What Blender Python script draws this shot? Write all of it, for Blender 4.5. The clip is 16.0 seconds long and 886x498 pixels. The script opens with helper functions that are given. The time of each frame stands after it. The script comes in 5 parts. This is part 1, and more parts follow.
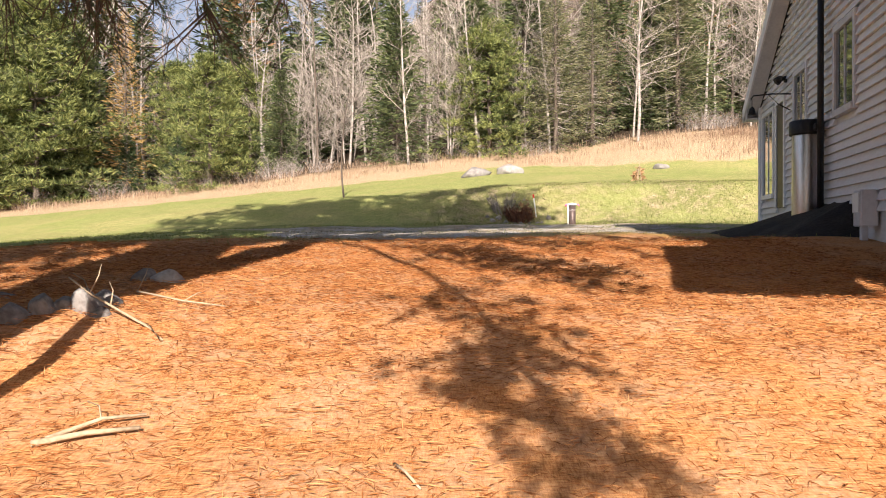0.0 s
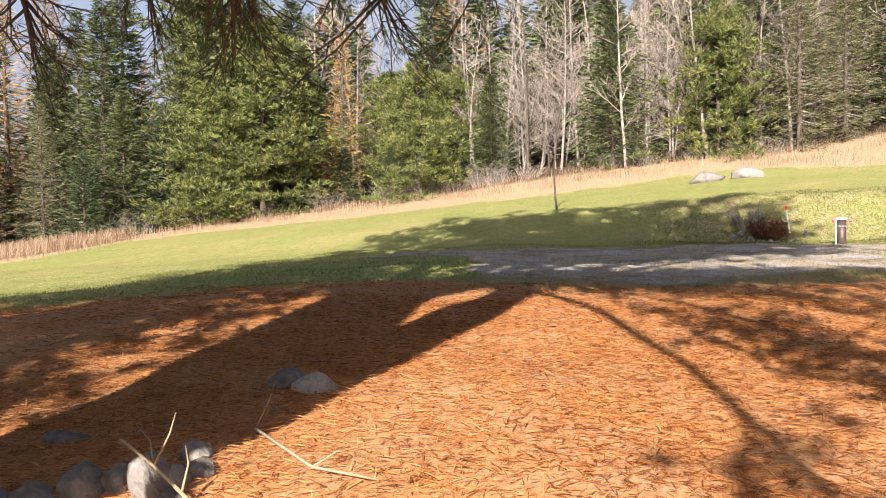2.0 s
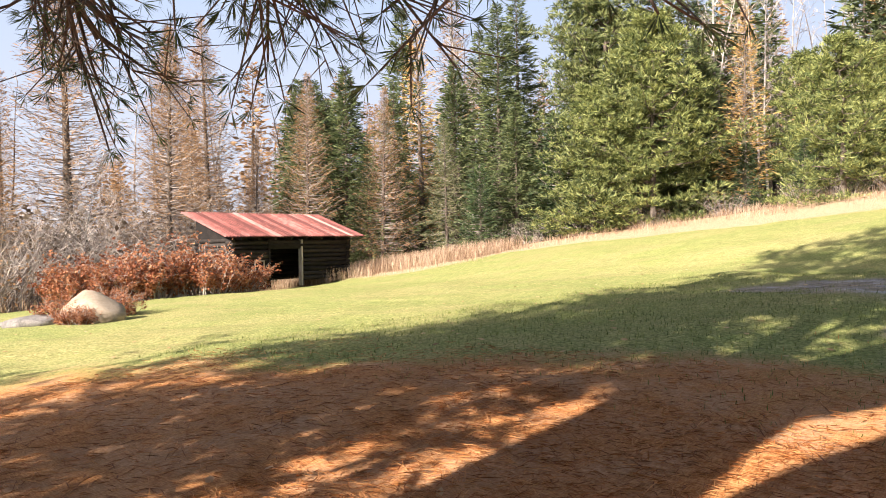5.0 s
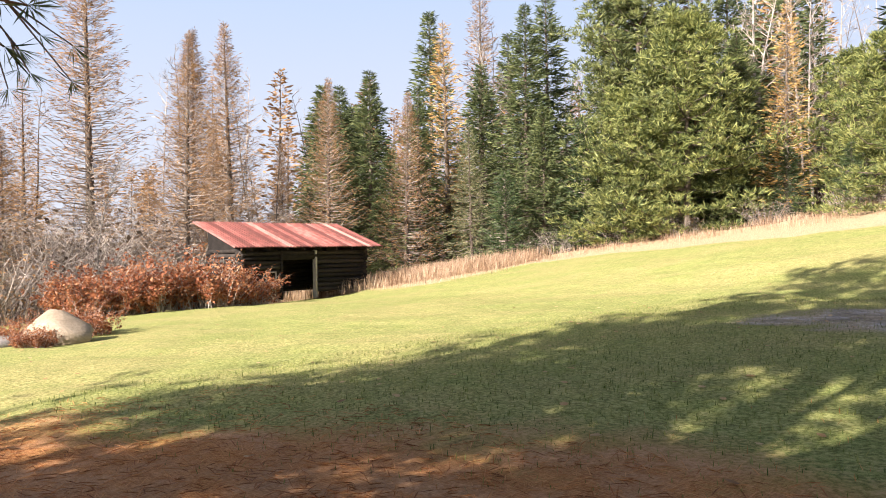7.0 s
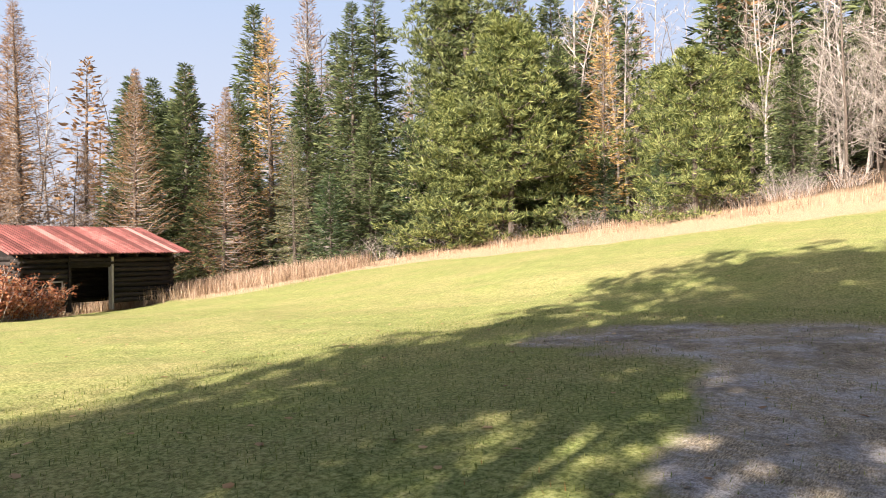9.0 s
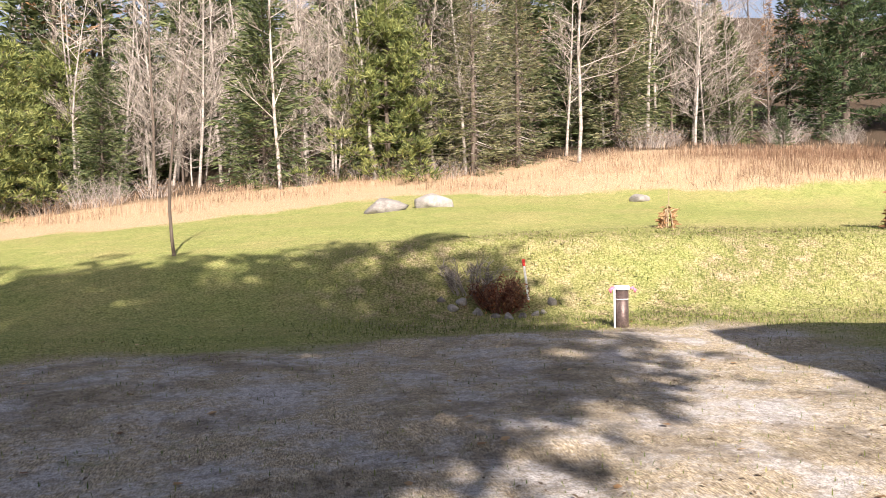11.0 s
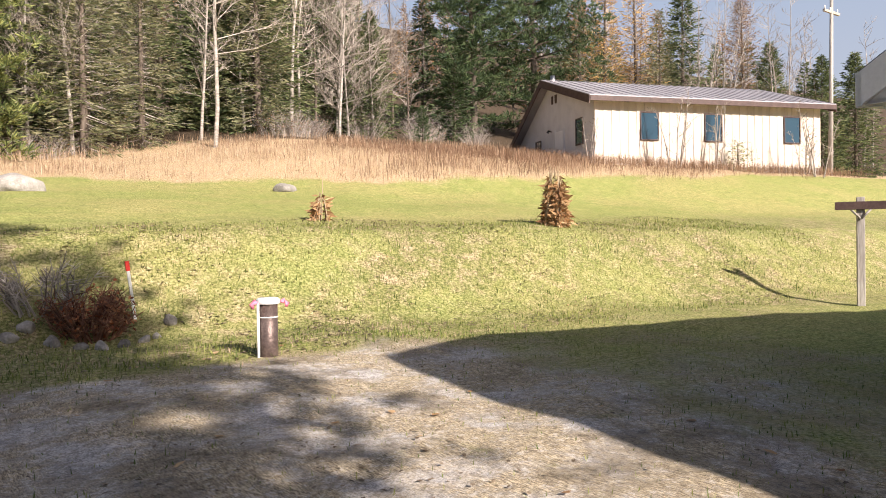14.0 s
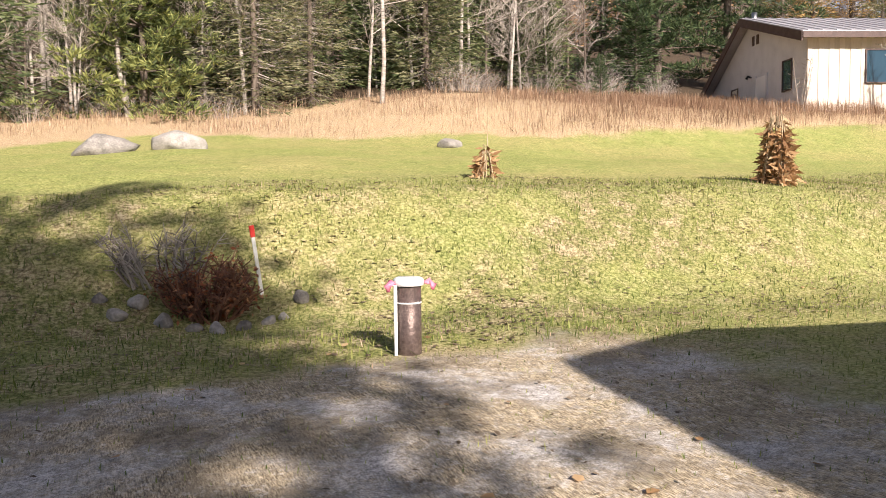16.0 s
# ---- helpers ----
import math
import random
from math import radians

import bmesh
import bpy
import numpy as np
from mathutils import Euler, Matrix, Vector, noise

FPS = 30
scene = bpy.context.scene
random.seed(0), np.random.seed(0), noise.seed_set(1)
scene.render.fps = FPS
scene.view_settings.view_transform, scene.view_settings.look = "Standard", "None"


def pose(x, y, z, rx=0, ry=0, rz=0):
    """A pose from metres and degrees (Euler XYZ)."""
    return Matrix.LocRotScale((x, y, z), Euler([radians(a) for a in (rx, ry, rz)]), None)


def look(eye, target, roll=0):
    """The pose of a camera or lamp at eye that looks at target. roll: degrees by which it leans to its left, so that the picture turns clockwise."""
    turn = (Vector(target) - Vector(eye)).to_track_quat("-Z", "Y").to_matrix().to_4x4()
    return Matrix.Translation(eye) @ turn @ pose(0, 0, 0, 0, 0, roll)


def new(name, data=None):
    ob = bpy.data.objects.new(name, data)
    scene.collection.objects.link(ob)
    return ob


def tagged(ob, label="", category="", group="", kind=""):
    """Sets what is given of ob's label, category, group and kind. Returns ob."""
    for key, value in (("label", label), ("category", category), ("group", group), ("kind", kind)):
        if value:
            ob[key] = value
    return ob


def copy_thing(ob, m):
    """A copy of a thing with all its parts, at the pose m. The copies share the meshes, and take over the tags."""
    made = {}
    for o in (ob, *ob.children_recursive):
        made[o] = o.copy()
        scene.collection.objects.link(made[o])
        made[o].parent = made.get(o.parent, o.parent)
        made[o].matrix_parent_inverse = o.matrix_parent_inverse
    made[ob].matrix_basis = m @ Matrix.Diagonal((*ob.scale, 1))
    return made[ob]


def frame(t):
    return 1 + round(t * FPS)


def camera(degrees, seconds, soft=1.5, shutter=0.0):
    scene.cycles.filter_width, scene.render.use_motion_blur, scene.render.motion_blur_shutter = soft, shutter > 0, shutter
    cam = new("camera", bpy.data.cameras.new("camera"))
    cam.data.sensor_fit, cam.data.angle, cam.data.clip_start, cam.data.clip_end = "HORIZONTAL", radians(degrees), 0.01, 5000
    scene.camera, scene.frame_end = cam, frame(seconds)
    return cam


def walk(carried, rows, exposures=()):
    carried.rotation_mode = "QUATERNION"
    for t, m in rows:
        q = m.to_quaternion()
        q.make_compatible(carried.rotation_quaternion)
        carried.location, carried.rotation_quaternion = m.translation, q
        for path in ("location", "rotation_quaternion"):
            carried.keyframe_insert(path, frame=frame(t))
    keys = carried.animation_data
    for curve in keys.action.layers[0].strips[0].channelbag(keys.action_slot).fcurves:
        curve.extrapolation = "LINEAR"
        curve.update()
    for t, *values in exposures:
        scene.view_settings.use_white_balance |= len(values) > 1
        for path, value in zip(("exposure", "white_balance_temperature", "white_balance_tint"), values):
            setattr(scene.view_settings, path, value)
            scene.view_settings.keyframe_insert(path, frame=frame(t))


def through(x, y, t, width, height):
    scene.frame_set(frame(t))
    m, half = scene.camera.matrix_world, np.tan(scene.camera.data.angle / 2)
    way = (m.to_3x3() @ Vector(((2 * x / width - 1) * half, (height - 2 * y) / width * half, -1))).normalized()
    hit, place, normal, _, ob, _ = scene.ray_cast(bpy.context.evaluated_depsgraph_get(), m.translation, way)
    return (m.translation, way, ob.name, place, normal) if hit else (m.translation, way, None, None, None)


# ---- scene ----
cam = camera(60.5, 16.0, soft=1.0)
METRES, EYE, TILT, LEAN, TURN = 16.854, 1.5, 0.0, 0.0, 0.0
ROWS = [
    (0.0, 0.0, 0.0, 0.0, -0.01, -1.14, 0.44),
    (0.5, -0.0012, 0.0372, 0.0072, 2.69, -1.16, 0.45),
    (1.0, -0.008, 0.0705, 0.0144, 6.55, -1.13, 0.46),
    (1.5, -0.0145, 0.1047, 0.0205, 11.14, -1.04, 0.49),
    (2.0, -0.0248, 0.138, 0.0281, 15.67, -0.88, 0.55),
    (2.5, -0.0282, 0.1695, 0.0327, 19.86, -0.68, 0.57),
    (3.0, -0.0359, 0.1988, 0.0361, 23.84, -0.54, 0.57),
    (3.5, -0.0378, 0.2304, 0.039, 28.38, -0.44, 0.63),
    (4.0, -0.0442, 0.2604, 0.0453, 33.64, -0.41, 0.66),
    (4.5, -0.0496, 0.2889, 0.0504, 40.07, -0.44, 0.78),
    (5.0, -0.0524, 0.3171, 0.0538, 45.81, -0.47, 0.88),
    (7.5, -0.0791, 0.4593, 0.0689, 49.18, -0.0, 0.76),
    (8.0, -0.0874, 0.486, 0.0697, 47.52, 0.11, 0.8),
    (8.5, -0.0852, 0.5138, 0.0722, 44.44, 0.14, 0.75),
    (9.0, -0.0817, 0.5409, 0.0743, 37.51, 0.13, 0.7),
    (9.5, -0.0794, 0.5688, 0.0754, 25.93, 0.14, 0.7),
    (10.0, -0.0696, 0.5963, 0.0787, 13.13, 0.07, 0.8),
    (12.5, -0.0203, 0.7451, 0.0873, -32.44, -0.15, 0.77),
    (13.0, -0.0076, 0.7735, 0.0871, -35.41, -0.24, 0.83),
    (13.5, 0.0094, 0.8015, 0.085, -36.77, -0.44, 0.82),
    (14.0, 0.0248, 0.8344, 0.0846, -36.62, -0.75, 0.84),
    (14.5, 0.041, 0.8623, 0.0853, -34.98, -1.34, 0.83),
    (15.0, 0.0602, 0.889, 0.0865, -32.22, -2.19, 0.78),
    (15.5, 0.0728, 0.9165, 0.0852, -28.49, -3.08, 0.71),
    (16.0, 0.0894, 0.9446, 0.0852, -23.79, -3.58, 0.61),
]

walk(cam, [(t, pose(0, 0, EYE, TILT, LEAN, TURN) @ pose(METRES * x, METRES * y, METRES * z, 90 + pitch, roll, yaw)) for t, x, y, z, yaw, pitch, roll in ROWS],
     exposures=[(0.0, 1.1, 6600, 17), (2.5, 1.16, 6600, 17), (5.0, 1.55, 6600, 17), (8.5, 1.46, 6600, 17), (10.0, 1.32, 6500, 18), (12.5, 1.02, 6600, 17), (16.0, 0.96, 6600, 17)])

# ---- sky and sun ----
SUN_EL, SUN_AZ = radians(29.3), radians(3.5)   # azimuth east of due south
world = bpy.data.worlds.new("world")
scene.world = world
world.use_nodes = True
wn = world.node_tree.nodes
sky = wn.new("ShaderNodeTexSky")
sky.sky_type, sky.sun_disc = "NISHITA", False
sky.sun_elevation, sky.sun_rotation = SUN_EL, math.pi - SUN_AZ
sky.air_density, sky.dust_density, sky.ozone_density = 1.0, 3.2, 0.6
world.node_tree.links.new(sky.outputs[0], wn["Background"].inputs[0])
wn["Background"].inputs[1].default_value = 0.06
sun = new("sun", bpy.data.lights.new("sun", "SUN"))
sun.data.energy, sun.data.angle, sun.data.color = 5.0, radians(0.55), (1.0, 0.93, 0.82)
SUN_DIR = Vector((math.sin(SUN_AZ) * math.cos(SUN_EL), -math.cos(SUN_AZ) * math.cos(SUN_EL), math.sin(SUN_EL)))
sun.matrix_world = look(SUN_DIR * 60, (0, 0, 0))


# ---- materials ----
def material(name, colours, scale=4.0, rough=0.85, bump=0.3, fine=40.0, metal=0.0, stretch=(1, 1, 1), object_jitter=0.0, island_jitter=0.0, spec=0.3, detail=6):
    """Two scales of noise blend the colours; relief from the fine one."""
    m = bpy.data.materials.new(name)
    m.use_nodes = True
    nt = m.node_tree
    bsdf = nt.nodes["Principled BSDF"]
    bsdf.inputs["Roughness"].default_value, bsdf.inputs["Metallic"].default_value = rough, metal
    bsdf.inputs["Specular IOR Level"].default_value = spec
    co = nt.nodes.new("ShaderNodeTexCoord")
    mp = nt.nodes.new("ShaderNodeMapping")
    mp.inputs["Scale"].default_value = stretch
    nt.links.new(co.outputs["Object"], mp.inputs[0])
    big, small = nt.nodes.new("ShaderNodeTexNoise"), nt.nodes.new("ShaderNodeTexNoise")
    big.inputs["Scale"].default_value, big.inputs["Detail"].default_value = scale, detail
    small.inputs["Scale"].default_value, small.inputs["Detail"].default_value = fine, 4
    for n in (big, small):
        nt.links.new(mp.outputs[0], n.inputs["Vector"])
    mix = nt.nodes.new("ShaderNodeMath")
    mix.operation = "MULTIPLY_ADD"
    mix.inputs[1].default_value = 0.45
    nt.links.new(small.outputs["Fac"], mix.inputs[0])
    half = nt.nodes.new("ShaderNodeMath")
    half.operation = "MULTIPLY_ADD"
    half.inputs[1].default_value, half.inputs[2].default_value = 0.55, 0.0
    nt.links.new(big.outputs["Fac"], half.inputs[0])
    nt.links.new(half.outputs[0], mix.inputs[2])
    value = mix.outputs[0]
    if object_jitter or island_jitter:
        info = nt.nodes.new("ShaderNodeObjectInfo" if object_jitter else "ShaderNodeNewGeometry")
        add = nt.nodes.new("ShaderNodeMath")
        add.operation = "MULTIPLY_ADD"
        add.inputs[1].default_value = object_jitter or island_jitter
        nt.links.new(info.outputs["Random" if object_jitter else "Random Per Island"], add.inputs[0])
        off = nt.nodes.new("ShaderNodeMath")
        off.inputs[1].default_value = -0.5 * (object_jitter or island_jitter)
        nt.links.new(value, off.inputs[0])
        nt.links.new(off.outputs[0], add.inputs[2])
        value = add.outputs[0]
    ramp = nt.nodes.new("ShaderNodeValToRGB")
    el = ramp.color_ramp.elements
    while len(el) < len(colours):
        el.new(0.5)
    for i, c in enumerate(colours):
        el[i].position = 0.3 + 0.4 * i / max(1, len(colours) - 1)
        el[i].color = (*c, 1)
    nt.links.new(value, ramp.inputs[0])
    nt.links.new(ramp.outputs[0], bsdf.inputs["Base Color"])
    if bump:
        bp = nt.nodes.new("ShaderNodeBump")
        bp.inputs["Strength"].default_value, bp.inputs["Distance"].default_value = bump, 0.02
        nt.links.new(small.outputs["Fac"], bp.inputs["Height"])
        nt.links.new(bp.outputs[0], bsdf.inputs["Normal"])
    return m


def leaf(name, colours, jitter=0.5, through=0.35, rough=0.6):
    """Foliage that lets part of the light through."""
    m = material(name, colours, scale=0.5, fine=3.0, rough=rough, bump=0, island_jitter=jitter, spec=0.25, detail=2)
    nt = m.node_tree
    out, bsdf = nt.nodes["Material Output"], nt.nodes["Principled BSDF"]
    tr, mx = nt.nodes.new("ShaderNodeBsdfTranslucent"), nt.nodes.new("ShaderNodeMixShader")
    mx.inputs[0].default_value = through
    nt.links.new(bsdf.inputs["Base Color"].links[0].from_socket, tr.inputs[0])
    nt.links.new(bsdf.outputs[0], mx.inputs[1])
    nt.links.new(tr.outputs[0], mx.inputs[2])
    nt.links.new(mx.outputs[0], out.inputs[0])
    return m


SPRUCE = leaf("spruce needles", [(0.052, 0.076, 0.036), (0.126, 0.162, 0.07), (0.22, 0.255, 0.108)])
PINE = leaf("pine needles", [(0.058, 0.081, 0.036), (0.169, 0.202, 0.078), (0.325, 0.358, 0.143)])
PINE_DARK = leaf("dark pine needles", [(0.033, 0.061, 0.031), (0.083, 0.127, 0.055), (0.143, 0.193, 0.083)])
LICHEN = leaf("lichen and dead needles", [(0.095, 0.108, 0.052), (0.19, 0.2, 0.1), (0.33, 0.315, 0.18)])
PINE_BRIGHT = leaf("sunlit young pine needles", [(0.065, 0.091, 0.033), (0.195, 0.234, 0.078), (0.390, 0.416, 0.150)])
LARCH = leaf("golden larch needles", [(0.38, 0.22, 0.075), (0.58, 0.36, 0.12), (0.7, 0.5, 0.2)])
LARCH_DULL = leaf("brown larch needles", [(0.2, 0.12, 0.065), (0.34, 0.2, 0.1), (0.46, 0.28, 0.13)])
DEAD_LEAF = leaf("dead grey-brown leaves", [(0.11, 0.08, 0.055), (0.2, 0.15, 0.105), (0.31, 0.24, 0.17)])
RUST = leaf("rust leaves", [(0.18, 0.055, 0.028), (0.36, 0.13, 0.06), (0.5, 0.25, 0.13)])
CORN = leaf("dry corn leaves", [(0.24, 0.13, 0.06), (0.46, 0.28, 0.14), (0.6, 0.42, 0.24)])
STRAW = leaf("straw grass", [(0.263, 0.171, 0.109), (0.455, 0.326, 0.218), (0.595, 0.465, 0.339)])
WEED = leaf("red-brown weeds", [(0.14, 0.082, 0.052), (0.25, 0.155, 0.1), (0.36, 0.235, 0.155)])
BLADE = leaf("grass blades", [(0.09, 0.125, 0.03), (0.19, 0.23, 0.055), (0.33, 0.34, 0.11)])
NEEDLE = leaf("fallen pine needles", [(0.230, 0.081, 0.025), (0.460, 0.184, 0.057), (0.667, 0.345, 0.138)], through=0.1)
BARK = material("grey-brown bark", [(0.045, 0.035, 0.028), (0.12, 0.095, 0.075), (0.2, 0.165, 0.135)], scale=2, fine=14, bump=0.8, stretch=(1, 1, 0.25))
BIRCH = material("pale birch bark", [(0.09, 0.075, 0.065), (0.34, 0.305, 0.27), (0.55, 0.51, 0.46)], scale=1.5, fine=9, bump=0.4, stretch=(0.6, 0.6, 2.0))
TWIG = material("grey twigs", [(0.16, 0.136, 0.12), (0.3, 0.26, 0.23), (0.46, 0.41, 0.365)], scale=0.6, fine=3, bump=0, island_jitter=0.6)
PALE_TWIG = material("pale twigs", [(0.21, 0.178, 0.15), (0.36, 0.315, 0.27), (0.5, 0.45, 0.395)], scale=0.6, fine=3, bump=0, island_jitter=0.5)
STONE = material("field stone", [(0.125, 0.115, 0.105), (0.25, 0.232, 0.213), (0.39, 0.37, 0.342)], scale=5, fine=30, bump=0.7, object_jitter=0.3)
TAN_STONE = material("tan boulder stone", [(0.225, 0.173, 0.120), (0.338, 0.270, 0.195), (0.435, 0.360, 0.277)], scale=2, fine=18, bump=0.7)
SIDING = material("weathered white vinyl siding", [(0.68, 0.66, 0.65), (0.77, 0.755, 0.745), (0.83, 0.82, 0.81)], scale=1.2, fine=25, rough=0.5, bump=0.08, object_jitter=0.2, stretch=(0.3, 0.3, 1))
TRIM = material("white painted trim", [(0.72, 0.72, 0.73), (0.8, 0.8, 0.81), (0.84, 0.84, 0.84)], scale=2, fine=30, rough=0.45, bump=0.08)
SOFFIT = material("grey-white soffit", [(0.52, 0.52, 0.55), (0.63, 0.63, 0.66), (0.7, 0.7, 0.72)], scale=2, fine=20, rough=0.55, bump=0.1)
SHINGLE = material("dark asphalt shingle", [(0.035, 0.035, 0.038), (0.07, 0.07, 0.073), (0.12, 0.12, 0.12)], scale=6, fine=60, bump=0.6)
CONCRETE = material("grey concrete", [(0.22, 0.21, 0.2), (0.34, 0.33, 0.31), (0.44, 0.43, 0.4)], scale=2, fine=35, bump=0.4)
BLACK_METAL = material("black painted metal", [(0.012, 0.012, 0.013), (0.02, 0.02, 0.021), (0.035, 0.033, 0.032)], rough=0.45, bump=0.1)
STEEL = material("stainless steel", [(0.5, 0.46, 0.4), (0.62, 0.6, 0.57), (0.7, 0.69, 0.68)], metal=1.0, rough=0.3, bump=0.05, stretch=(1, 1, 0.2))
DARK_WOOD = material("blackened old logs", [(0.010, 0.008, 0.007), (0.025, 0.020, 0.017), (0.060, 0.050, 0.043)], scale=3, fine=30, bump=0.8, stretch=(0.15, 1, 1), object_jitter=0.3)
GREY_WOOD = material("weathered grey wood", [(0.2, 0.17, 0.15), (0.36, 0.33, 0.3), (0.5, 0.47, 0.44)], scale=3, fine=30, bump=0.5, stretch=(1, 1, 0.15))
RED_ROOF = material("faded red metal roofing", [(0.09, 0.026, 0.021), (0.2, 0.066, 0.055), (0.36, 0.18, 0.155)], scale=0.7, fine=9, rough=0.5, bump=0.15, stretch=(1, 0.15, 1), object_jitter=0.5)
GREY_ROOF = material("grey metal roofing", [(0.3, 0.29, 0.31), (0.4, 0.385, 0.41), (0.48, 0.465, 0.49)], scale=0.8, fine=12, rough=0.45, metal=0.3, bump=0.1)
CREAM = material("cream ribbed siding", [(0.5, 0.435, 0.37), (0.585, 0.515, 0.44), (0.64, 0.575, 0.5)], scale=0.9, fine=20, rough=0.6, bump=0.1, object_jitter=0.25, stretch=(1, 1, 0.3))
BROWN_TRIM = material("dark brown trim", [(0.05, 0.03, 0.028), (0.08, 0.05, 0.045), (0.12, 0.08, 0.07)], rough=0.5, bump=0.1)
CASING = material("rust-brown steel casing", [(0.07, 0.05, 0.045), (0.13, 0.095, 0.085), (0.22, 0.17, 0.15)], scale=6, fine=40, rough=0.45, metal=0.5, bump=0.25)
WHITE_PVC = material("white plastic", [(0.66, 0.66, 0.64), (0.78, 0.78, 0.76), (0.82, 0.82, 0.8)], rough=0.4, bump=0.05)
PINK = material("pink ribbon", [(0.7, 0.12, 0.2), (0.8, 0.2, 0.3), (0.85, 0.3, 0.38)], rough=0.6, bump=0)
RED = material("red painted tip", [(0.55, 0.03, 0.02), (0.65, 0.05, 0.04), (0.7, 0.08, 0.06)], rough=0.5, bump=0)
SOIL = material("black soil", [(0.012, 0.01, 0.009), (0.025, 0.02, 0.017), (0.05, 0.04, 0.033)], scale=4, fine=30, bump=0.9)
STICK = material("bare stick wood", [(0.22, 0.16, 0.1), (0.4, 0.31, 0.2), (0.55, 0.45, 0.32)], scale=6, fine=40, bump=0.3)


def glass(name, tint):
    m = bpy.data.materials.new(name)
    m.use_nodes = True
    b = m.node_tree.nodes["Principled BSDF"]
    b.inputs["Base Color"].default_value = (*tint, 1)
    b.inputs["Roughness"].default_value, b.inputs["Specular IOR Level"].default_value = 0.03, 0.9
    b.inputs["Coat Weight"].default_value = 1.0
    return m


GLASS = glass("window glass over a dark room", (0.02, 0.055, 0.085))


# ---- terrain ----
def sstep(a, b, v):
    t = np.clip((v - a) / (b - a), 0, 1)
    return t * t * (3 - 2 * t)


def wobble(x, y, s, seed=0.0):
    return (np.sin(x * s * 1.7 + seed + 1.3 * np.sin(y * s * 1.1 + seed)) + np.sin(y * s * 1.9 - seed * 2 + 1.7 * np.sin(x * s * 0.9))) * 0.5


def ground_z(x, y):
    x, y = np.asarray(x, float), np.asarray(y, float)
    path = np.interp(y, [-40, -6, 0, 1.8, 3.4, 5, 6.5, 9, 10.5, 12], [-3.0, -1.0, 0.0, 0.37, 0.65, 0.95, 1.13, 1.345, 1.415, 1.45])
    near = np.where(y < 12, path, 1.45 + 0.03 * (y - 12))
    near = near + 0.05 * np.minimum(0, x + 5) * sstep(2, 10, y) + 0.06 * np.minimum(0, x + 5) * (1 - sstep(2, 10, y)) * 0.5
    far = 2.83 + 0.0805 * (np.minimum(x, 3) + 3.5) + 0.01 * np.maximum(0, x - 3) + 0.122 * (y - 27.4)
    far = far + 0.06 * np.maximum(0, y - 37) * sstep(-22, -4, x) + 0.12 * np.maximum(0, y - 52)
    far = far + 1.4 * sstep(-9, -1, 0.36 * (x - 25) + 0.93 * (y - 36.2)) * sstep(4, 16, x)
    edge = np.interp(x, [-14, -4, 2, 12, 30], [20.0, 22.0, 23.2, 21.6, 19.0])
    width = np.interp(x, [-14, -4, 2, 12], [9.0, 4.5, 2.6, 3.0])
    k = sstep(0, 1, (y - edge) / width)
    z = near * (1 - k) + far * k
    z = z - 0.03 * np.maximum(0, -x - 30) + 0.04 * np.maximum(0, np.hypot(x, y - 20) - 75)
    z = z + 0.17 * np.exp(-((x + 2.6) / 0.95) ** 2 - ((y - 4.65) / 0.75) ** 2)
    return z + 0.035 * wobble(x, y, 0.8) + 0.02 * wobble(x, y, 2.3, 1.0)


def gz(x, y):
    return float(ground_z(x, y))


def simple_mesh(name, verts, faces, mats, smooth=False, mat_ids=None):
    me = bpy.data.meshes.new(name)
    me.from_pydata(verts, [], faces)
    for m in (mats if isinstance(mats, (list, tuple)) else [mats]):
        me.materials.append(m)
    if mat_ids is not None:
        me.polygons.foreach_set("material_index", mat_ids)
    if smooth:
        me.polygons.foreach_set("use_smooth", [True] * len(me.polygons))
    me.update()
    return me


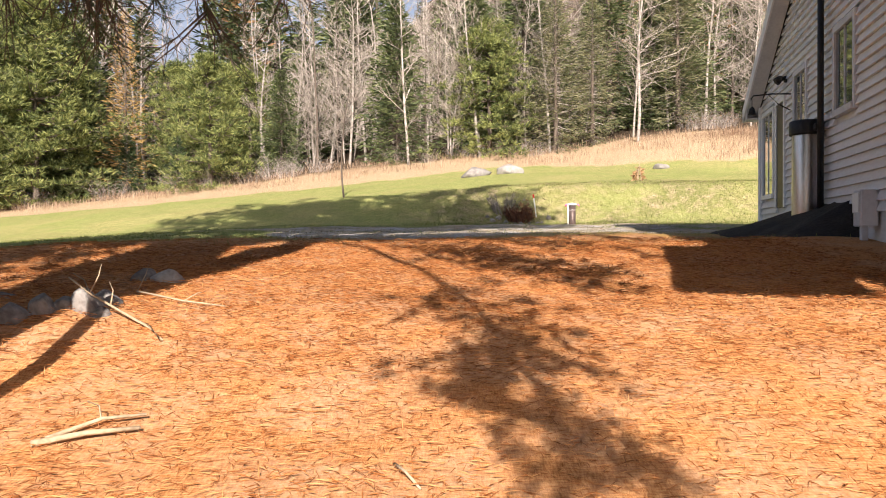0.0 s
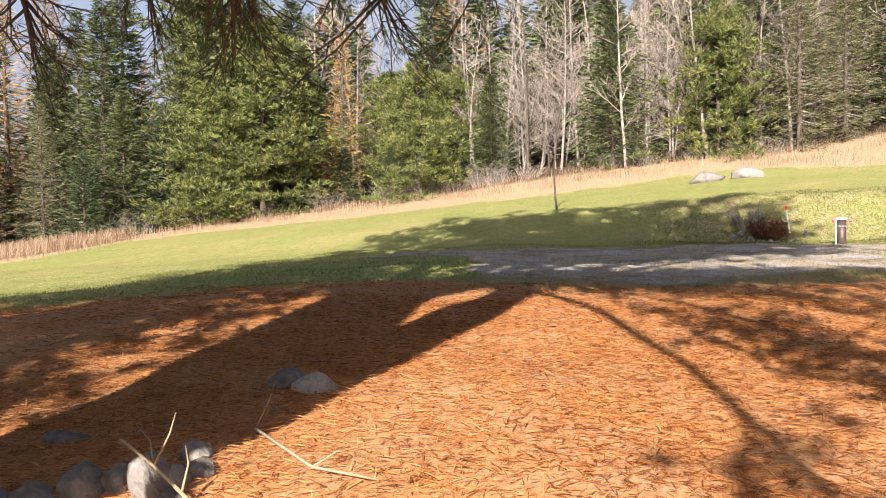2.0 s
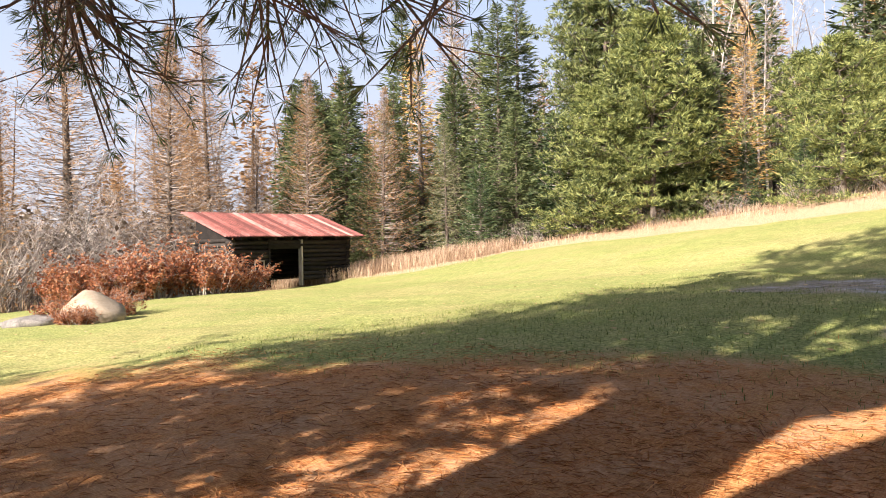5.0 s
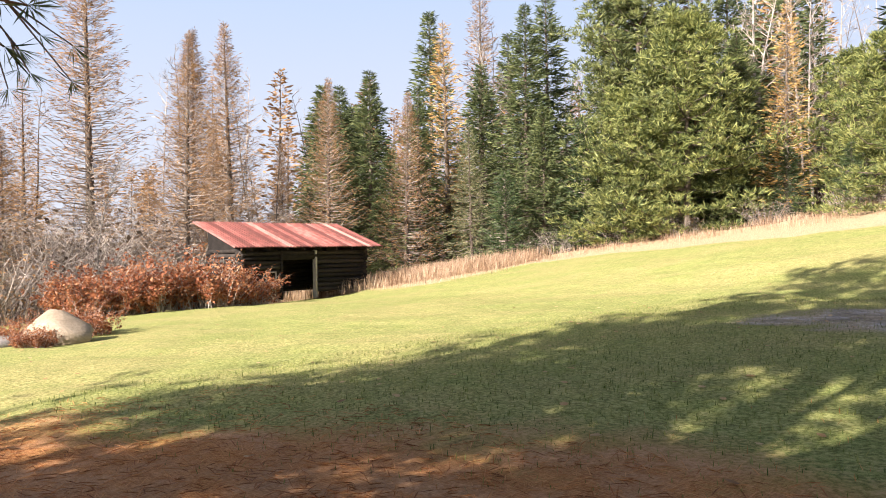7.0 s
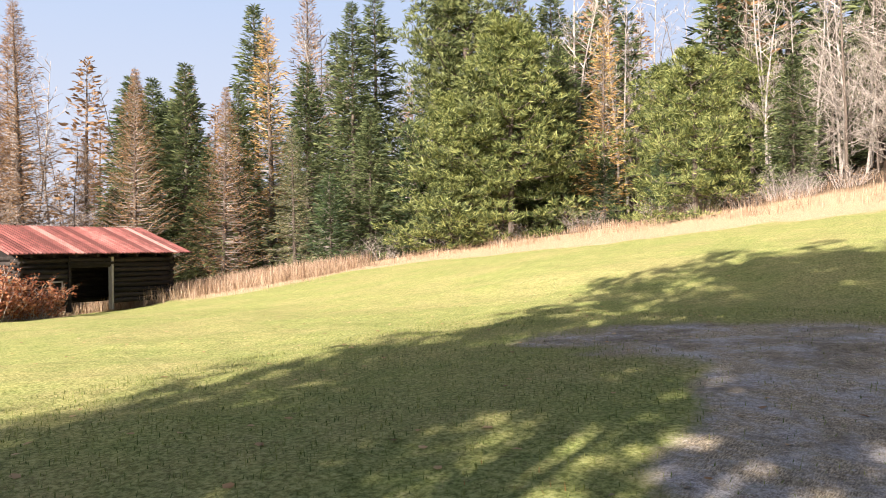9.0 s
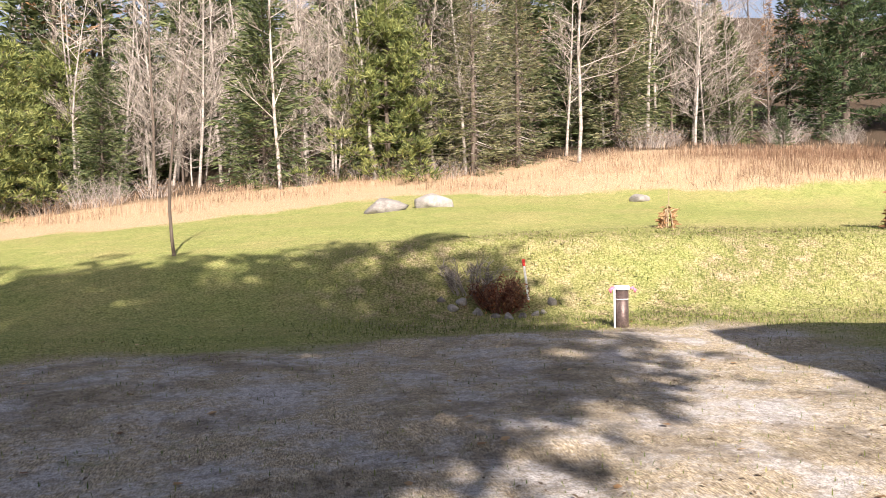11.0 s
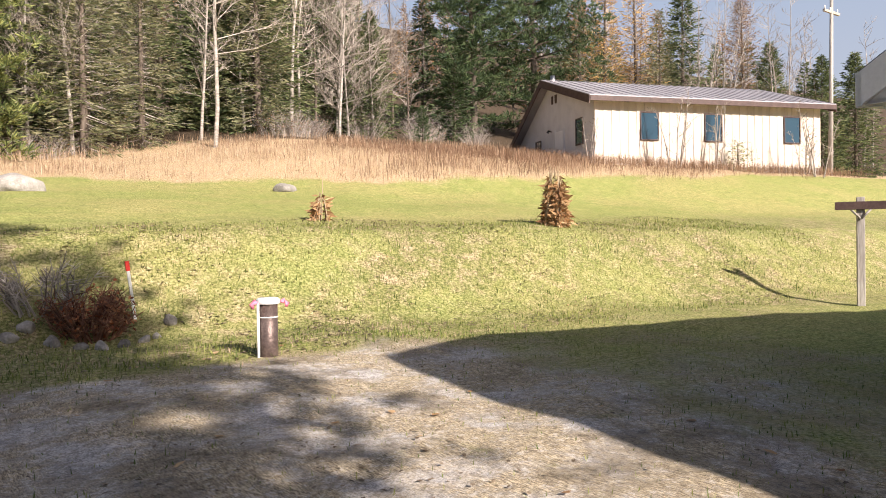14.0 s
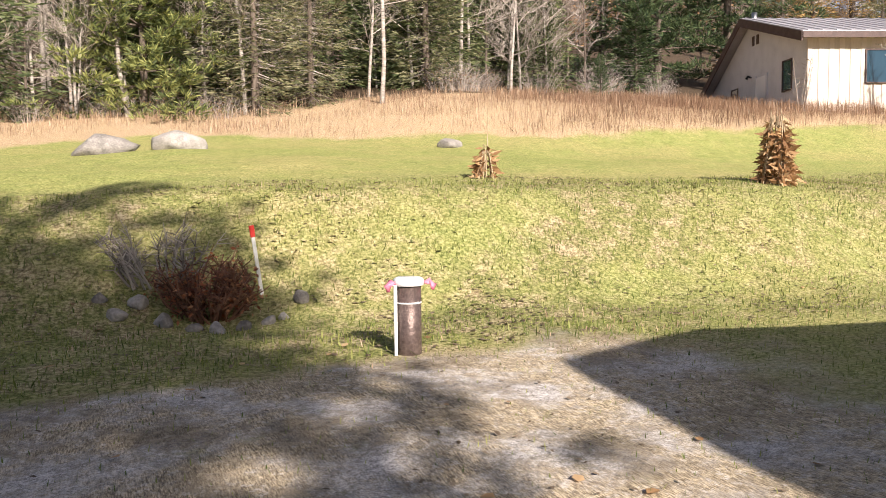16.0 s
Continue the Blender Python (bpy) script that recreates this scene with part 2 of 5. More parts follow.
def ground_masks(x, y):
    """Shares of needle litter, gravel, dry grass and thin rough grass."""
    w = 0.7 * wobble(x, y, 0.55, 2.0) + 0.45 * wobble(x, y, 1.7, 3.0)
    needles = sstep(14.6, 8.8, y + 1.1 * w + 0.34 * np.maximum(0, -x - 1.0)) * sstep(-13, -8, x + w)
    north = np.interp(x, [-8, -4, 2, 5, 9], [18.6, 20.3, 20.8, 21.8, 21.4])
    south = np.interp(x, [-8, -6.8, -3.9, -3.1, -2.6, 0, 4, 9], [19.0, 18.2, 15.8, 13.4, 12.1, 12.0, 12.2, 13.8])
    gravel = sstep(0.9, -0.6, y - north + 0.5 * w) * sstep(-0.8, 1.2, y - south + 0.8 * w) * sstep(-8.5, -5.5, x + w) * sstep(7.2, 4.6, x + 0.5 * w)
    gravel = gravel * (1 - 0.95 * np.exp(-((np.maximum(0, 7.3 - x) / 2.3) ** 4 + (np.maximum(0, y - 15.6) / 2.3) ** 4 + (np.maximum(0, 13.4 - y) / 1.6) ** 2)))
    # soil and thatch mix; by the house it puts shade into the ground colour
    shade_soil = np.maximum(sstep(4.0, 5.4, x) * sstep(10.5, 8.6, x) * sstep(12.5, 14.5, y) * sstep(22.0, 20.8, y), sstep(-3.4, -2.2, x) * sstep(6.5, 5.0, x) * sstep(10.4, 11.6, y) * sstep(14.5, 13.0, y))
    gravel = np.maximum(gravel, shade_soil * (0.42 + 0.2 * w))
    edge = np.interp(x, [-60, -36, -31, -24, -14, -8, -3, 1, 4, 8, 13, 18, 25, 40], [30, 28.5, 30, 36.0, 35.5, 36.5, 38.0, 39.0, 39.8, 37.8, 35.2, 34.0, 32.5, 30.0])
    dry = sstep(-1.3, 0.6, y - edge + 0.6 * w)
    west = sstep(-31, -35, x + 0.35 * (y - 12) + w) * sstep(60, 40, y)
    dry = np.maximum(dry, west)
    dry = np.maximum(dry, 0.95 * np.exp(-((x + 29) / 3.2) ** 4 - ((y - 32) / 4.2) ** 4))
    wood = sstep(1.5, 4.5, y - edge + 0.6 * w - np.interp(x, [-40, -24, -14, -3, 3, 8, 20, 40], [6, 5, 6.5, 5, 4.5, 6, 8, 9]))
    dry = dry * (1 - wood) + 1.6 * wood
    bank = sstep(19.3, 21, y) * sstep(28, 25, y) * sstep(-2.5, 1, x) * np.interp(x, [4.5, 9], [1.0, 0.85])
    return needles, gravel, dry, np.clip(bank * (0.85 + 0.4 * w), 0, 1)


def ground_material():
    m = bpy.data.materials.new("needle litter, lawn, gravel and dry grass")
    m.use_nodes = True
    nt = m.node_tree
    L, N = nt.links.new, nt.nodes.new
    bsdf = nt.nodes["Principled BSDF"]
    bsdf.inputs["Roughness"].default_value, bsdf.inputs["Specular IOR Level"].default_value = 0.95, 0.1
    geo = N("ShaderNodeNewGeometry")

    def noise_at(scale, detail=5, stretch=None, rough=0.6):
        n = N("ShaderNodeTexNoise")
        n.inputs["Scale"].default_value, n.inputs["Detail"].default_value, n.inputs["Roughness"].default_value = scale, detail, rough
        if stretch:
            mp = N("ShaderNodeMapping")
            mp.inputs["Scale"].default_value, mp.inputs["Rotation"].default_value = stretch[0], (0, 0, stretch[1])
            L(geo.outputs["Position"], mp.inputs[0])
            L(mp.outputs[0], n.inputs["Vector"])
        else:
            L(geo.outputs["Position"], n.inputs["Vector"])
        return n.outputs["Fac"]

    def ramp(fac, stops):
        r = N("ShaderNodeValToRGB")
        while len(r.color_ramp.elements) < len(stops):
            r.color_ramp.elements.new(0.5)
        for e, (p, c) in zip(r.color_ramp.elements, stops):
            e.position, e.color = p, (*c, 1)
        L(fac, r.inputs[0])
        return r.outputs[0]

    def blend(fac, a, b, mode="MIX"):
        x = N("ShaderNodeMix")
        x.data_type, x.blend_type = "RGBA", mode
        if isinstance(fac, float):
            x.inputs["Factor"].default_value = fac
        else:
            L(fac, x.inputs["Factor"])
        L(a, x.inputs[6])
        L(b, x.inputs[7])
        return x.outputs[2]

    def maths(op, a, b):
        x = N("ShaderNodeMath")
        x.operation, x.use_clamp = op, True
        for i, v in enumerate((a, b)):
            if isinstance(v, float):
                x.inputs[i].default_value = v
            else:
                L(v, x.inputs[i])
        return x.outputs[0]

    big, mid, fine = noise_at(0.35), noise_at(2.2, 6), noise_at(26, 6, rough=0.7)
    dashes = noise_at(52, 4, ((0.35, 2.2, 1.0), 0.5), 0.7)
    dashes2 = noise_at(52, 4, ((2.2, 0.4, 1.0), 0.3), 0.7)
    litter = blend(0.5, ramp(dashes, [(0.41, (0.26, 0.1, 0.03)), (0.5, (0.5, 0.215, 0.075)), (0.6, (0.68, 0.39, 0.17))]),
                   ramp(dashes2, [(0.41, (0.3, 0.115, 0.035)), (0.5, (0.52, 0.22, 0.08)), (0.6, (0.66, 0.35, 0.15))]))
    litter = blend(ramp(mid, [(0.4, (0, 0, 0)), (0.61, (0.5, 0.5, 0.5))]), litter, ramp(fine, [(0.41, (0.35, 0.2, 0.11)), (0.6, (0.62, 0.42, 0.27))]))
    lawn = blend(ramp(mid, [(0.35, (0, 0, 0)), (0.7, (1, 1, 1))]),
                 ramp(fine, [(0.39, (0.125, 0.15, 0.04)), (0.5, (0.24, 0.275, 0.08)), (0.61, (0.36, 0.385, 0.14))]),
                 ramp(fine, [(0.39, (0.18, 0.185, 0.055)), (0.5, (0.32, 0.32, 0.105)), (0.61, (0.46, 0.44, 0.19))]))
    lawn = blend(ramp(big, [(0.44, (0, 0, 0)), (0.62, (0.6, 0.6, 0.6))]), lawn, ramp(fine, [(0.41, (0.25, 0.21, 0.08)), (0.6, (0.5, 0.43, 0.2))]))
    clump = noise_at(5.0, 8, rough=0.85)
    lawn = blend(ramp(clump, [(0.46, (0, 0, 0)), (0.58, (0.5, 0.5, 0.5))]), lawn, ramp(fine, [(0.41, (0.08, 0.1, 0.03)), (0.51, (0.155, 0.19, 0.058)), (0.61, (0.27, 0.305, 0.11))]))
    lawn = blend(ramp(noise_at(4.1, 6, rough=0.8), [(0.52, (0, 0, 0)), (0.74, (0.55, 0.55, 0.55))]), lawn, ramp(fine, [(0.41, (0.2, 0.15, 0.07)), (0.6, (0.5, 0.43, 0.23))]))
    vor = N("ShaderNodeTexVoronoi")
    vor.inputs["Scale"].default_value = 62
    L(geo.outputs["Position"], vor.inputs["Vector"])
    sep = N("ShaderNodeSeparateColor")
    L(vor.outputs["Color"], sep.inputs[0])
    grit = noise_at(95, 5, rough=0.75)
    gravel = blend(0.55, ramp(sep.outputs[0], [(0.0, (0.15, 0.14, 0.135)), (0.5, (0.42, 0.4, 0.39)), (1.0, (0.74, 0.71, 0.69))]),
                   ramp(grit, [(0.4, (0.2, 0.19, 0.185)), (0.5, (0.52, 0.49, 0.47)), (0.6, (0.8, 0.76, 0.72))]))
    thatch = ramp(dashes2, [(0.4, (0.13, 0.095, 0.055)), (0.5, (0.4, 0.315, 0.195)), (0.6, (0.7, 0.59, 0.41))])
    gravel = blend(ramp(noise_at(1.3, 7, rough=0.72), [(0.4, (0, 0, 0)), (0.54, (0.9, 0.9, 0.9))]), gravel, thatch)
    speck = noise_at(11, 8, rough=0.85)
    gravel = blend(ramp(speck, [(0.48, (0, 0, 0)), (0.58, (0.6, 0.6, 0.6))]), gravel, ramp(grit, [(0.41, (0.1, 0.085, 0.07)), (0.6, (0.3, 0.255, 0.2))]))
    gravel = blend(ramp(noise_at(17, 7, rough=0.8), [(0.54, (0, 0, 0)), (0.62, (0.7, 0.7, 0.7))]), gravel, ramp(grit, [(0.4, (0.5, 0.46, 0.42)), (0.6, (0.85, 0.8, 0.74))]))
    gravel = blend(ramp(noise_at(2.9, 7, rough=0.8), [(0.57, (0, 0, 0)), (0.68, (0.5, 0.5, 0.5))]), gravel, ramp(fine, [(0.41, (0.1, 0.115, 0.035)), (0.6, (0.26, 0.26, 0.09))]))
    gravel = blend(ramp(noise_at(0.8, 8, rough=0.78), [(0.5, (0, 0, 0)), (0.6, (0.7, 0.7, 0.7))]), gravel, ramp(speck, [(0.42, (0.05, 0.042, 0.034)), (0.5, (0.16, 0.13, 0.095)), (0.6, (0.36, 0.3, 0.22))]))
    bare_soil = ramp(speck, [(0.4, (0.06, 0.04, 0.03)), (0.5, (0.15, 0.1, 0.075)), (0.6, (0.3, 0.22, 0.16))])
    dry = blend(ramp(mid, [(0.35, (0, 0, 0)), (0.65, (1, 1, 1))]), ramp(fine, [(0.39, (0.24, 0.16, 0.09)), (0.5, (0.43, 0.31, 0.18)), (0.61, (0.58, 0.46, 0.3))]), ramp(fine, [(0.39, (0.26, 0.17, 0.1)), (0.5, (0.42, 0.31, 0.2)), (0.61, (0.58, 0.47, 0.32))]))
    rough_grass = ramp(fine, [(0.4, (0.085, 0.1, 0.03)), (0.5, (0.18, 0.185, 0.065)), (0.61, (0.32, 0.3, 0.13))])
    rough_grass = blend(ramp(noise_at(3.2, 7, rough=0.75), [(0.46, (0, 0, 0)), (0.6, (0.85, 0.85, 0.85))]), rough_grass, ramp(fine, [(0.4, (0.16, 0.115, 0.07)), (0.5, (0.35, 0.27, 0.165)), (0.61, (0.54, 0.46, 0.31))]))
    rough_grass = blend(ramp(noise_at(0.9, 4, rough=0.6), [(0.48, (0, 0, 0)), (0.62, (0.55, 0.55, 0.55))]), rough_grass, lawn)
    rough_grass = blend(ramp(noise_at(8, 6, rough=0.8), [(0.58, (0, 0, 0)), (0.66, (0.7, 0.7, 0.7))]), rough_grass, ramp(fine, [(0.41, (0.09, 0.055, 0.03)), (0.6, (0.22, 0.14, 0.08))]))
    att = N("ShaderNodeVertexColor")
    att.layer_name = "cover"
    sm = N("ShaderNodeSeparateColor")
    L(att.outputs["Color"], sm.inputs[0])

    def frayed(mask):
        """The mask with its edge broken up by the noise."""
        e = maths("ADD", mask, 0.0)
        n = N("ShaderNodeMapRange")
        s = N("ShaderNodeMath")
        s.operation = "ADD"
        L(e, s.inputs[0])
        mm = N("ShaderNodeMath")
        mm.operation = "MULTIPLY_ADD"
        mm.inputs[1].default_value, mm.inputs[2].default_value = 1.1, -0.55
        L(blend(0.5, mid, fine), mm.inputs[0])
        L(mm.outputs[0], s.inputs[1])
        n.inputs["From Min"].default_value, n.inputs["From Max"].default_value = 0.3, 0.7
        L(s.outputs[0], n.inputs["Value"])
        return n.outputs[0]

    col = blend(maths("MULTIPLY", att.outputs["Alpha"], 1.0), lawn, rough_grass)
    rim = N("ShaderNodeMapRange")
    rim.inputs["From Min"].default_value, rim.inputs["From Max"].default_value = 0.75, 0.2
    L(sm.outputs[1], rim.inputs["Value"])
    patch = ramp(noise_at(0.55, 4), [(0.45, (0, 0, 0)), (0.56, (1, 1, 1))])
    gravel = blend(maths("MULTIPLY", rim.outputs[0], 0.8), gravel, blend(patch, thatch, bare_soil))
    col = blend(frayed(sm.outputs[1]), col, gravel)
    col = blend(frayed(sm.outputs[2]), col, dry)
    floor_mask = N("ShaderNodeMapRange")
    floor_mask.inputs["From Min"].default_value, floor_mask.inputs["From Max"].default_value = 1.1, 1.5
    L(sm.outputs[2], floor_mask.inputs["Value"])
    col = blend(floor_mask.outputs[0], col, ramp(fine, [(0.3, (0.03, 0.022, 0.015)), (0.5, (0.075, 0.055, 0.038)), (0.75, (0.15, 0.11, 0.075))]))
    col = blend(frayed(sm.outputs[0]), col, litter)
    L(col, bsdf.inputs["Base Color"])
    bp = N("ShaderNodeBump")
    bp.inputs["Strength"].default_value, bp.inputs["Distance"].default_value = 0.5, 0.025
    L(blend(0.5, blend(0.45, fine, grit), dashes), bp.inputs["Height"])
    L(bp.outputs[0], bsdf.inputs["Normal"])
    return m


def axis(lo, hi, fine_lo, fine_hi, step, growth=1.13):
    mid = list(np.arange(fine_lo, fine_hi + 1e-6, step))
    up, s = [fine_hi], step
    while up[-1] < hi:
        s *= growth
        up.append(up[-1] + s)
    down, s = [fine_lo], step
    while down[-1] > lo:
        s *= growth
        down.append(down[-1] - s)
    return np.array(down[:0:-1] + mid + up[1:])


def build_ground():
    xs, ys = axis(-420, 420, -14, 16, 0.22), axis(-300, 500, -2, 30, 0.22)
    X, Y = np.meshgrid(xs, ys)
    Z = ground_z(X, Y)
    nx, ny = len(xs), len(ys)
    verts = np.stack([X.ravel(), Y.ravel(), Z.ravel()], 1)
    i = np.arange(ny - 1)[:, None] * nx + np.arange(nx - 1)[None, :]
    faces = np.stack([i, i + 1, i + nx + 1, i + nx], -1).reshape(-1, 4)
    me = simple_mesh("ground", verts.tolist(), faces.tolist(), ground_material(), smooth=True)
    col = me.color_attributes.new("cover", "FLOAT_COLOR", "POINT")
    masks = np.stack([m.ravel() for m in ground_masks(X, Y)], 1)
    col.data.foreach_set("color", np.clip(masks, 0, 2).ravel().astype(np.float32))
    return tagged(new("ground", me), "sloping lawn with orange pine needle litter, gravel and dry grass", "ground", kind="structure")


ground = build_ground()


def build_backdrop():
    """A glowing ring added far beyond the woods, its colour standing in for bright low sky."""
    m = bpy.data.materials.new("glowing pale sky colour")
    m.use_nodes = True
    nt = m.node_tree
    nt.nodes.remove(nt.nodes["Principled BSDF"])
    em, ramp, co, sep = nt.nodes.new("ShaderNodeEmission"), nt.nodes.new("ShaderNodeValToRGB"), nt.nodes.new("ShaderNodeTexCoord"), nt.nodes.new("ShaderNodeSeparateXYZ")
    nt.links.new(co.outputs["Generated"], sep.inputs[0])
    nt.links.new(sep.outputs[2], ramp.inputs[0])
    ramp.color_ramp.elements[0].color, ramp.color_ramp.elements[1].color = (0.78, 0.86, 0.96, 1), (0.5, 0.69, 0.97, 1)
    ramp.color_ramp.elements[0].position = 0.35
    nt.links.new(ramp.outputs[0], em.inputs[0])
    em.inputs[1].default_value = 0.36
    nt.links.new(em.outputs[0], nt.nodes["Material Output"].inputs[0])
    n, r = 96, 385
    vs = [(r * math.cos(6.28319 * k / n) - 5, r * math.sin(6.28319 * k / n) + 20, z) for z in (-40, 165) for k in range(n)]
    fs = [(k, (k + 1) % n, n + (k + 1) % n, n + k) for k in range(n)]
    return tagged(new("backdrop", simple_mesh("backdrop", vs, fs, m, True)), "glowing ring coloured as pale sky beyond the woods", "sky", kind="structure")


build_backdrop()


# ---- trees ----
def part(name, me, parent, label=""):
    ob = new(name, me)
    ob.parent = parent
    if label:
        ob["label"] = label
    return ob


class Soup:
    """Gathers loose faces for one mesh."""

    def __init__(self):
        self.v, self.f = [], []

    def tube(self, pts, radii, sides=5):
        base = len(self.v)
        for k, (p, r) in enumerate(zip(pts, radii)):
            d = (pts[min(k + 1, len(pts) - 1)] - pts[max(k - 1, 0)]).normalized()
            a = d.orthogonal().normalized()
            b = d.cross(a)
            for s in range(sides):
                t = 2 * math.pi * s / sides
                self.v.append(p + (a * math.cos(t) + b * math.sin(t)) * r)
        for k in range(len(pts) - 1):
            for s in range(sides):
                i, j = base + k * sides + s, base + k * sides + (s + 1) % sides
                self.f.append((i, j, j + sides, i + sides))
        self.f.append(tuple(base + (len(pts) - 1) * sides + s for s in range(sides)))

    def sliver(self, p, d, length, width, rnd):
        """A pointed, slightly folded leaf."""
        d = d.normalized()
        side = d.cross(Vector((rnd.uniform(-1, 1), rnd.uniform(-1, 1), rnd.uniform(-1, 1))))
        if side.length < 1e-3:
            side = d.orthogonal()
        side.normalize()
        b = len(self.v)
        mid = p + d * length * 0.45
        self.v += [p, mid + side * width * 0.5, p + d * length, mid - side * width * 0.5]
        self.f.append((b, b + 1, b + 2, b + 3))

    def mesh(self, name, mat, smooth=False):
        return simple_mesh(name, [tuple(v) for v in self.v], self.f, mat, smooth)


def unit(az, el):
    return Vector((math.cos(az) * math.cos(el), math.sin(az) * math.cos(el), math.sin(el)))


def conifer(name, height, spread, seed, needles, label, bare_to=0.08, whorl=0.34, per=7, droop=-0.25, sprays=13, size=0.5, thin=0.2, power=0.85, gaps=0.1, bark=None, limb_r=0.018):
    """A trunk, thin limbs in whorls and needle sprays along them."""
    rnd = random.Random(seed)
    tree = new(name)
    lean = Vector((rnd.uniform(-0.02, 0.02), rnd.uniform(-0.02, 0.02), 1))
    tr = Soup()
    n = 9
    tr.tube([lean * (height * k / n) + Vector((0, 0, -0.3 if k == 0 else 0)) for k in range(n + 1)], [(0.012 * height + 0.03) * (1 - k / n) + 0.012 for k in range(n + 1)], 8)
    limbs, crown = Soup(), Soup()
    z = height * bare_to
    while z < height * 0.985:
        f = z / height
        reach = spread * ((1 - f) ** power) * (0.55 + 0.45 * min(1, (f - bare_to) / 0.12 + 0.35)) + 0.12
        a0 = rnd.uniform(0, 6.28)
        for b in range(per):
            if rnd.random() < gaps:
                continue
            az = a0 + 6.283 * b / per + rnd.uniform(-0.3, 0.3)
            r = reach * rnd.uniform(0.6, 1.15)
            up = droop + 0.75 * f + rnd.uniform(-0.12, 0.12)
            root = lean * (z + rnd.uniform(-0.1, 0.1))
            d = unit(az, up)
            tip = root + d * r + Vector((0, 0, 0.12 * r * (1 if droop > -0.1 else 0.5)))
            midp = root + d * r * 0.5 - Vector((0, 0, 0.06 * r))
            limbs.tube([root, midp, tip], [limb_r + 0.006 * r, limb_r * 0.6, 0.004], 3)
            count = max(4, int(sprays * (0.3 + 0.7 * r / spread)))
            for s in range(count):
                q = (0.18 + 0.82 * (s + rnd.random()) / count)
                p = (root.lerp(midp, q * 2) if q < 0.5 else midp.lerp(tip, q * 2 - 1)) + Vector((rnd.gauss(0, 0.05), rnd.gauss(0, 0.05), rnd.gauss(0, 0.06))) * (0.6 + r * 0.5)
                turn = rnd.uniform(0.35, 1.25) * rnd.choice((-1, 1)) * (1.1 - 0.6 * q)
                dd = unit(az + turn, up * 0.5 + rnd.uniform(-0.45, 0.35))
                ln = size * rnd.uniform(0.6, 1.25) * (0.5 + 0.5 * min(1, r))
                crown.sliver(p, dd, ln, ln * thin, rnd)
        z += whorl * rnd.uniform(0.75, 1.25) * (1.15 - 0.5 * f)
    part("trunk", tr.mesh("trunk", bark or BARK, True), tree)
    tagged(part("branchwork", limbs.mesh("branchwork", bark or TWIG), tree), kind="stuff")
    tagged(part("foliage", crown.mesh("foliage", needles), tree), kind="stuff")
    return tagged(tree, label, "tree", "woodland trees")


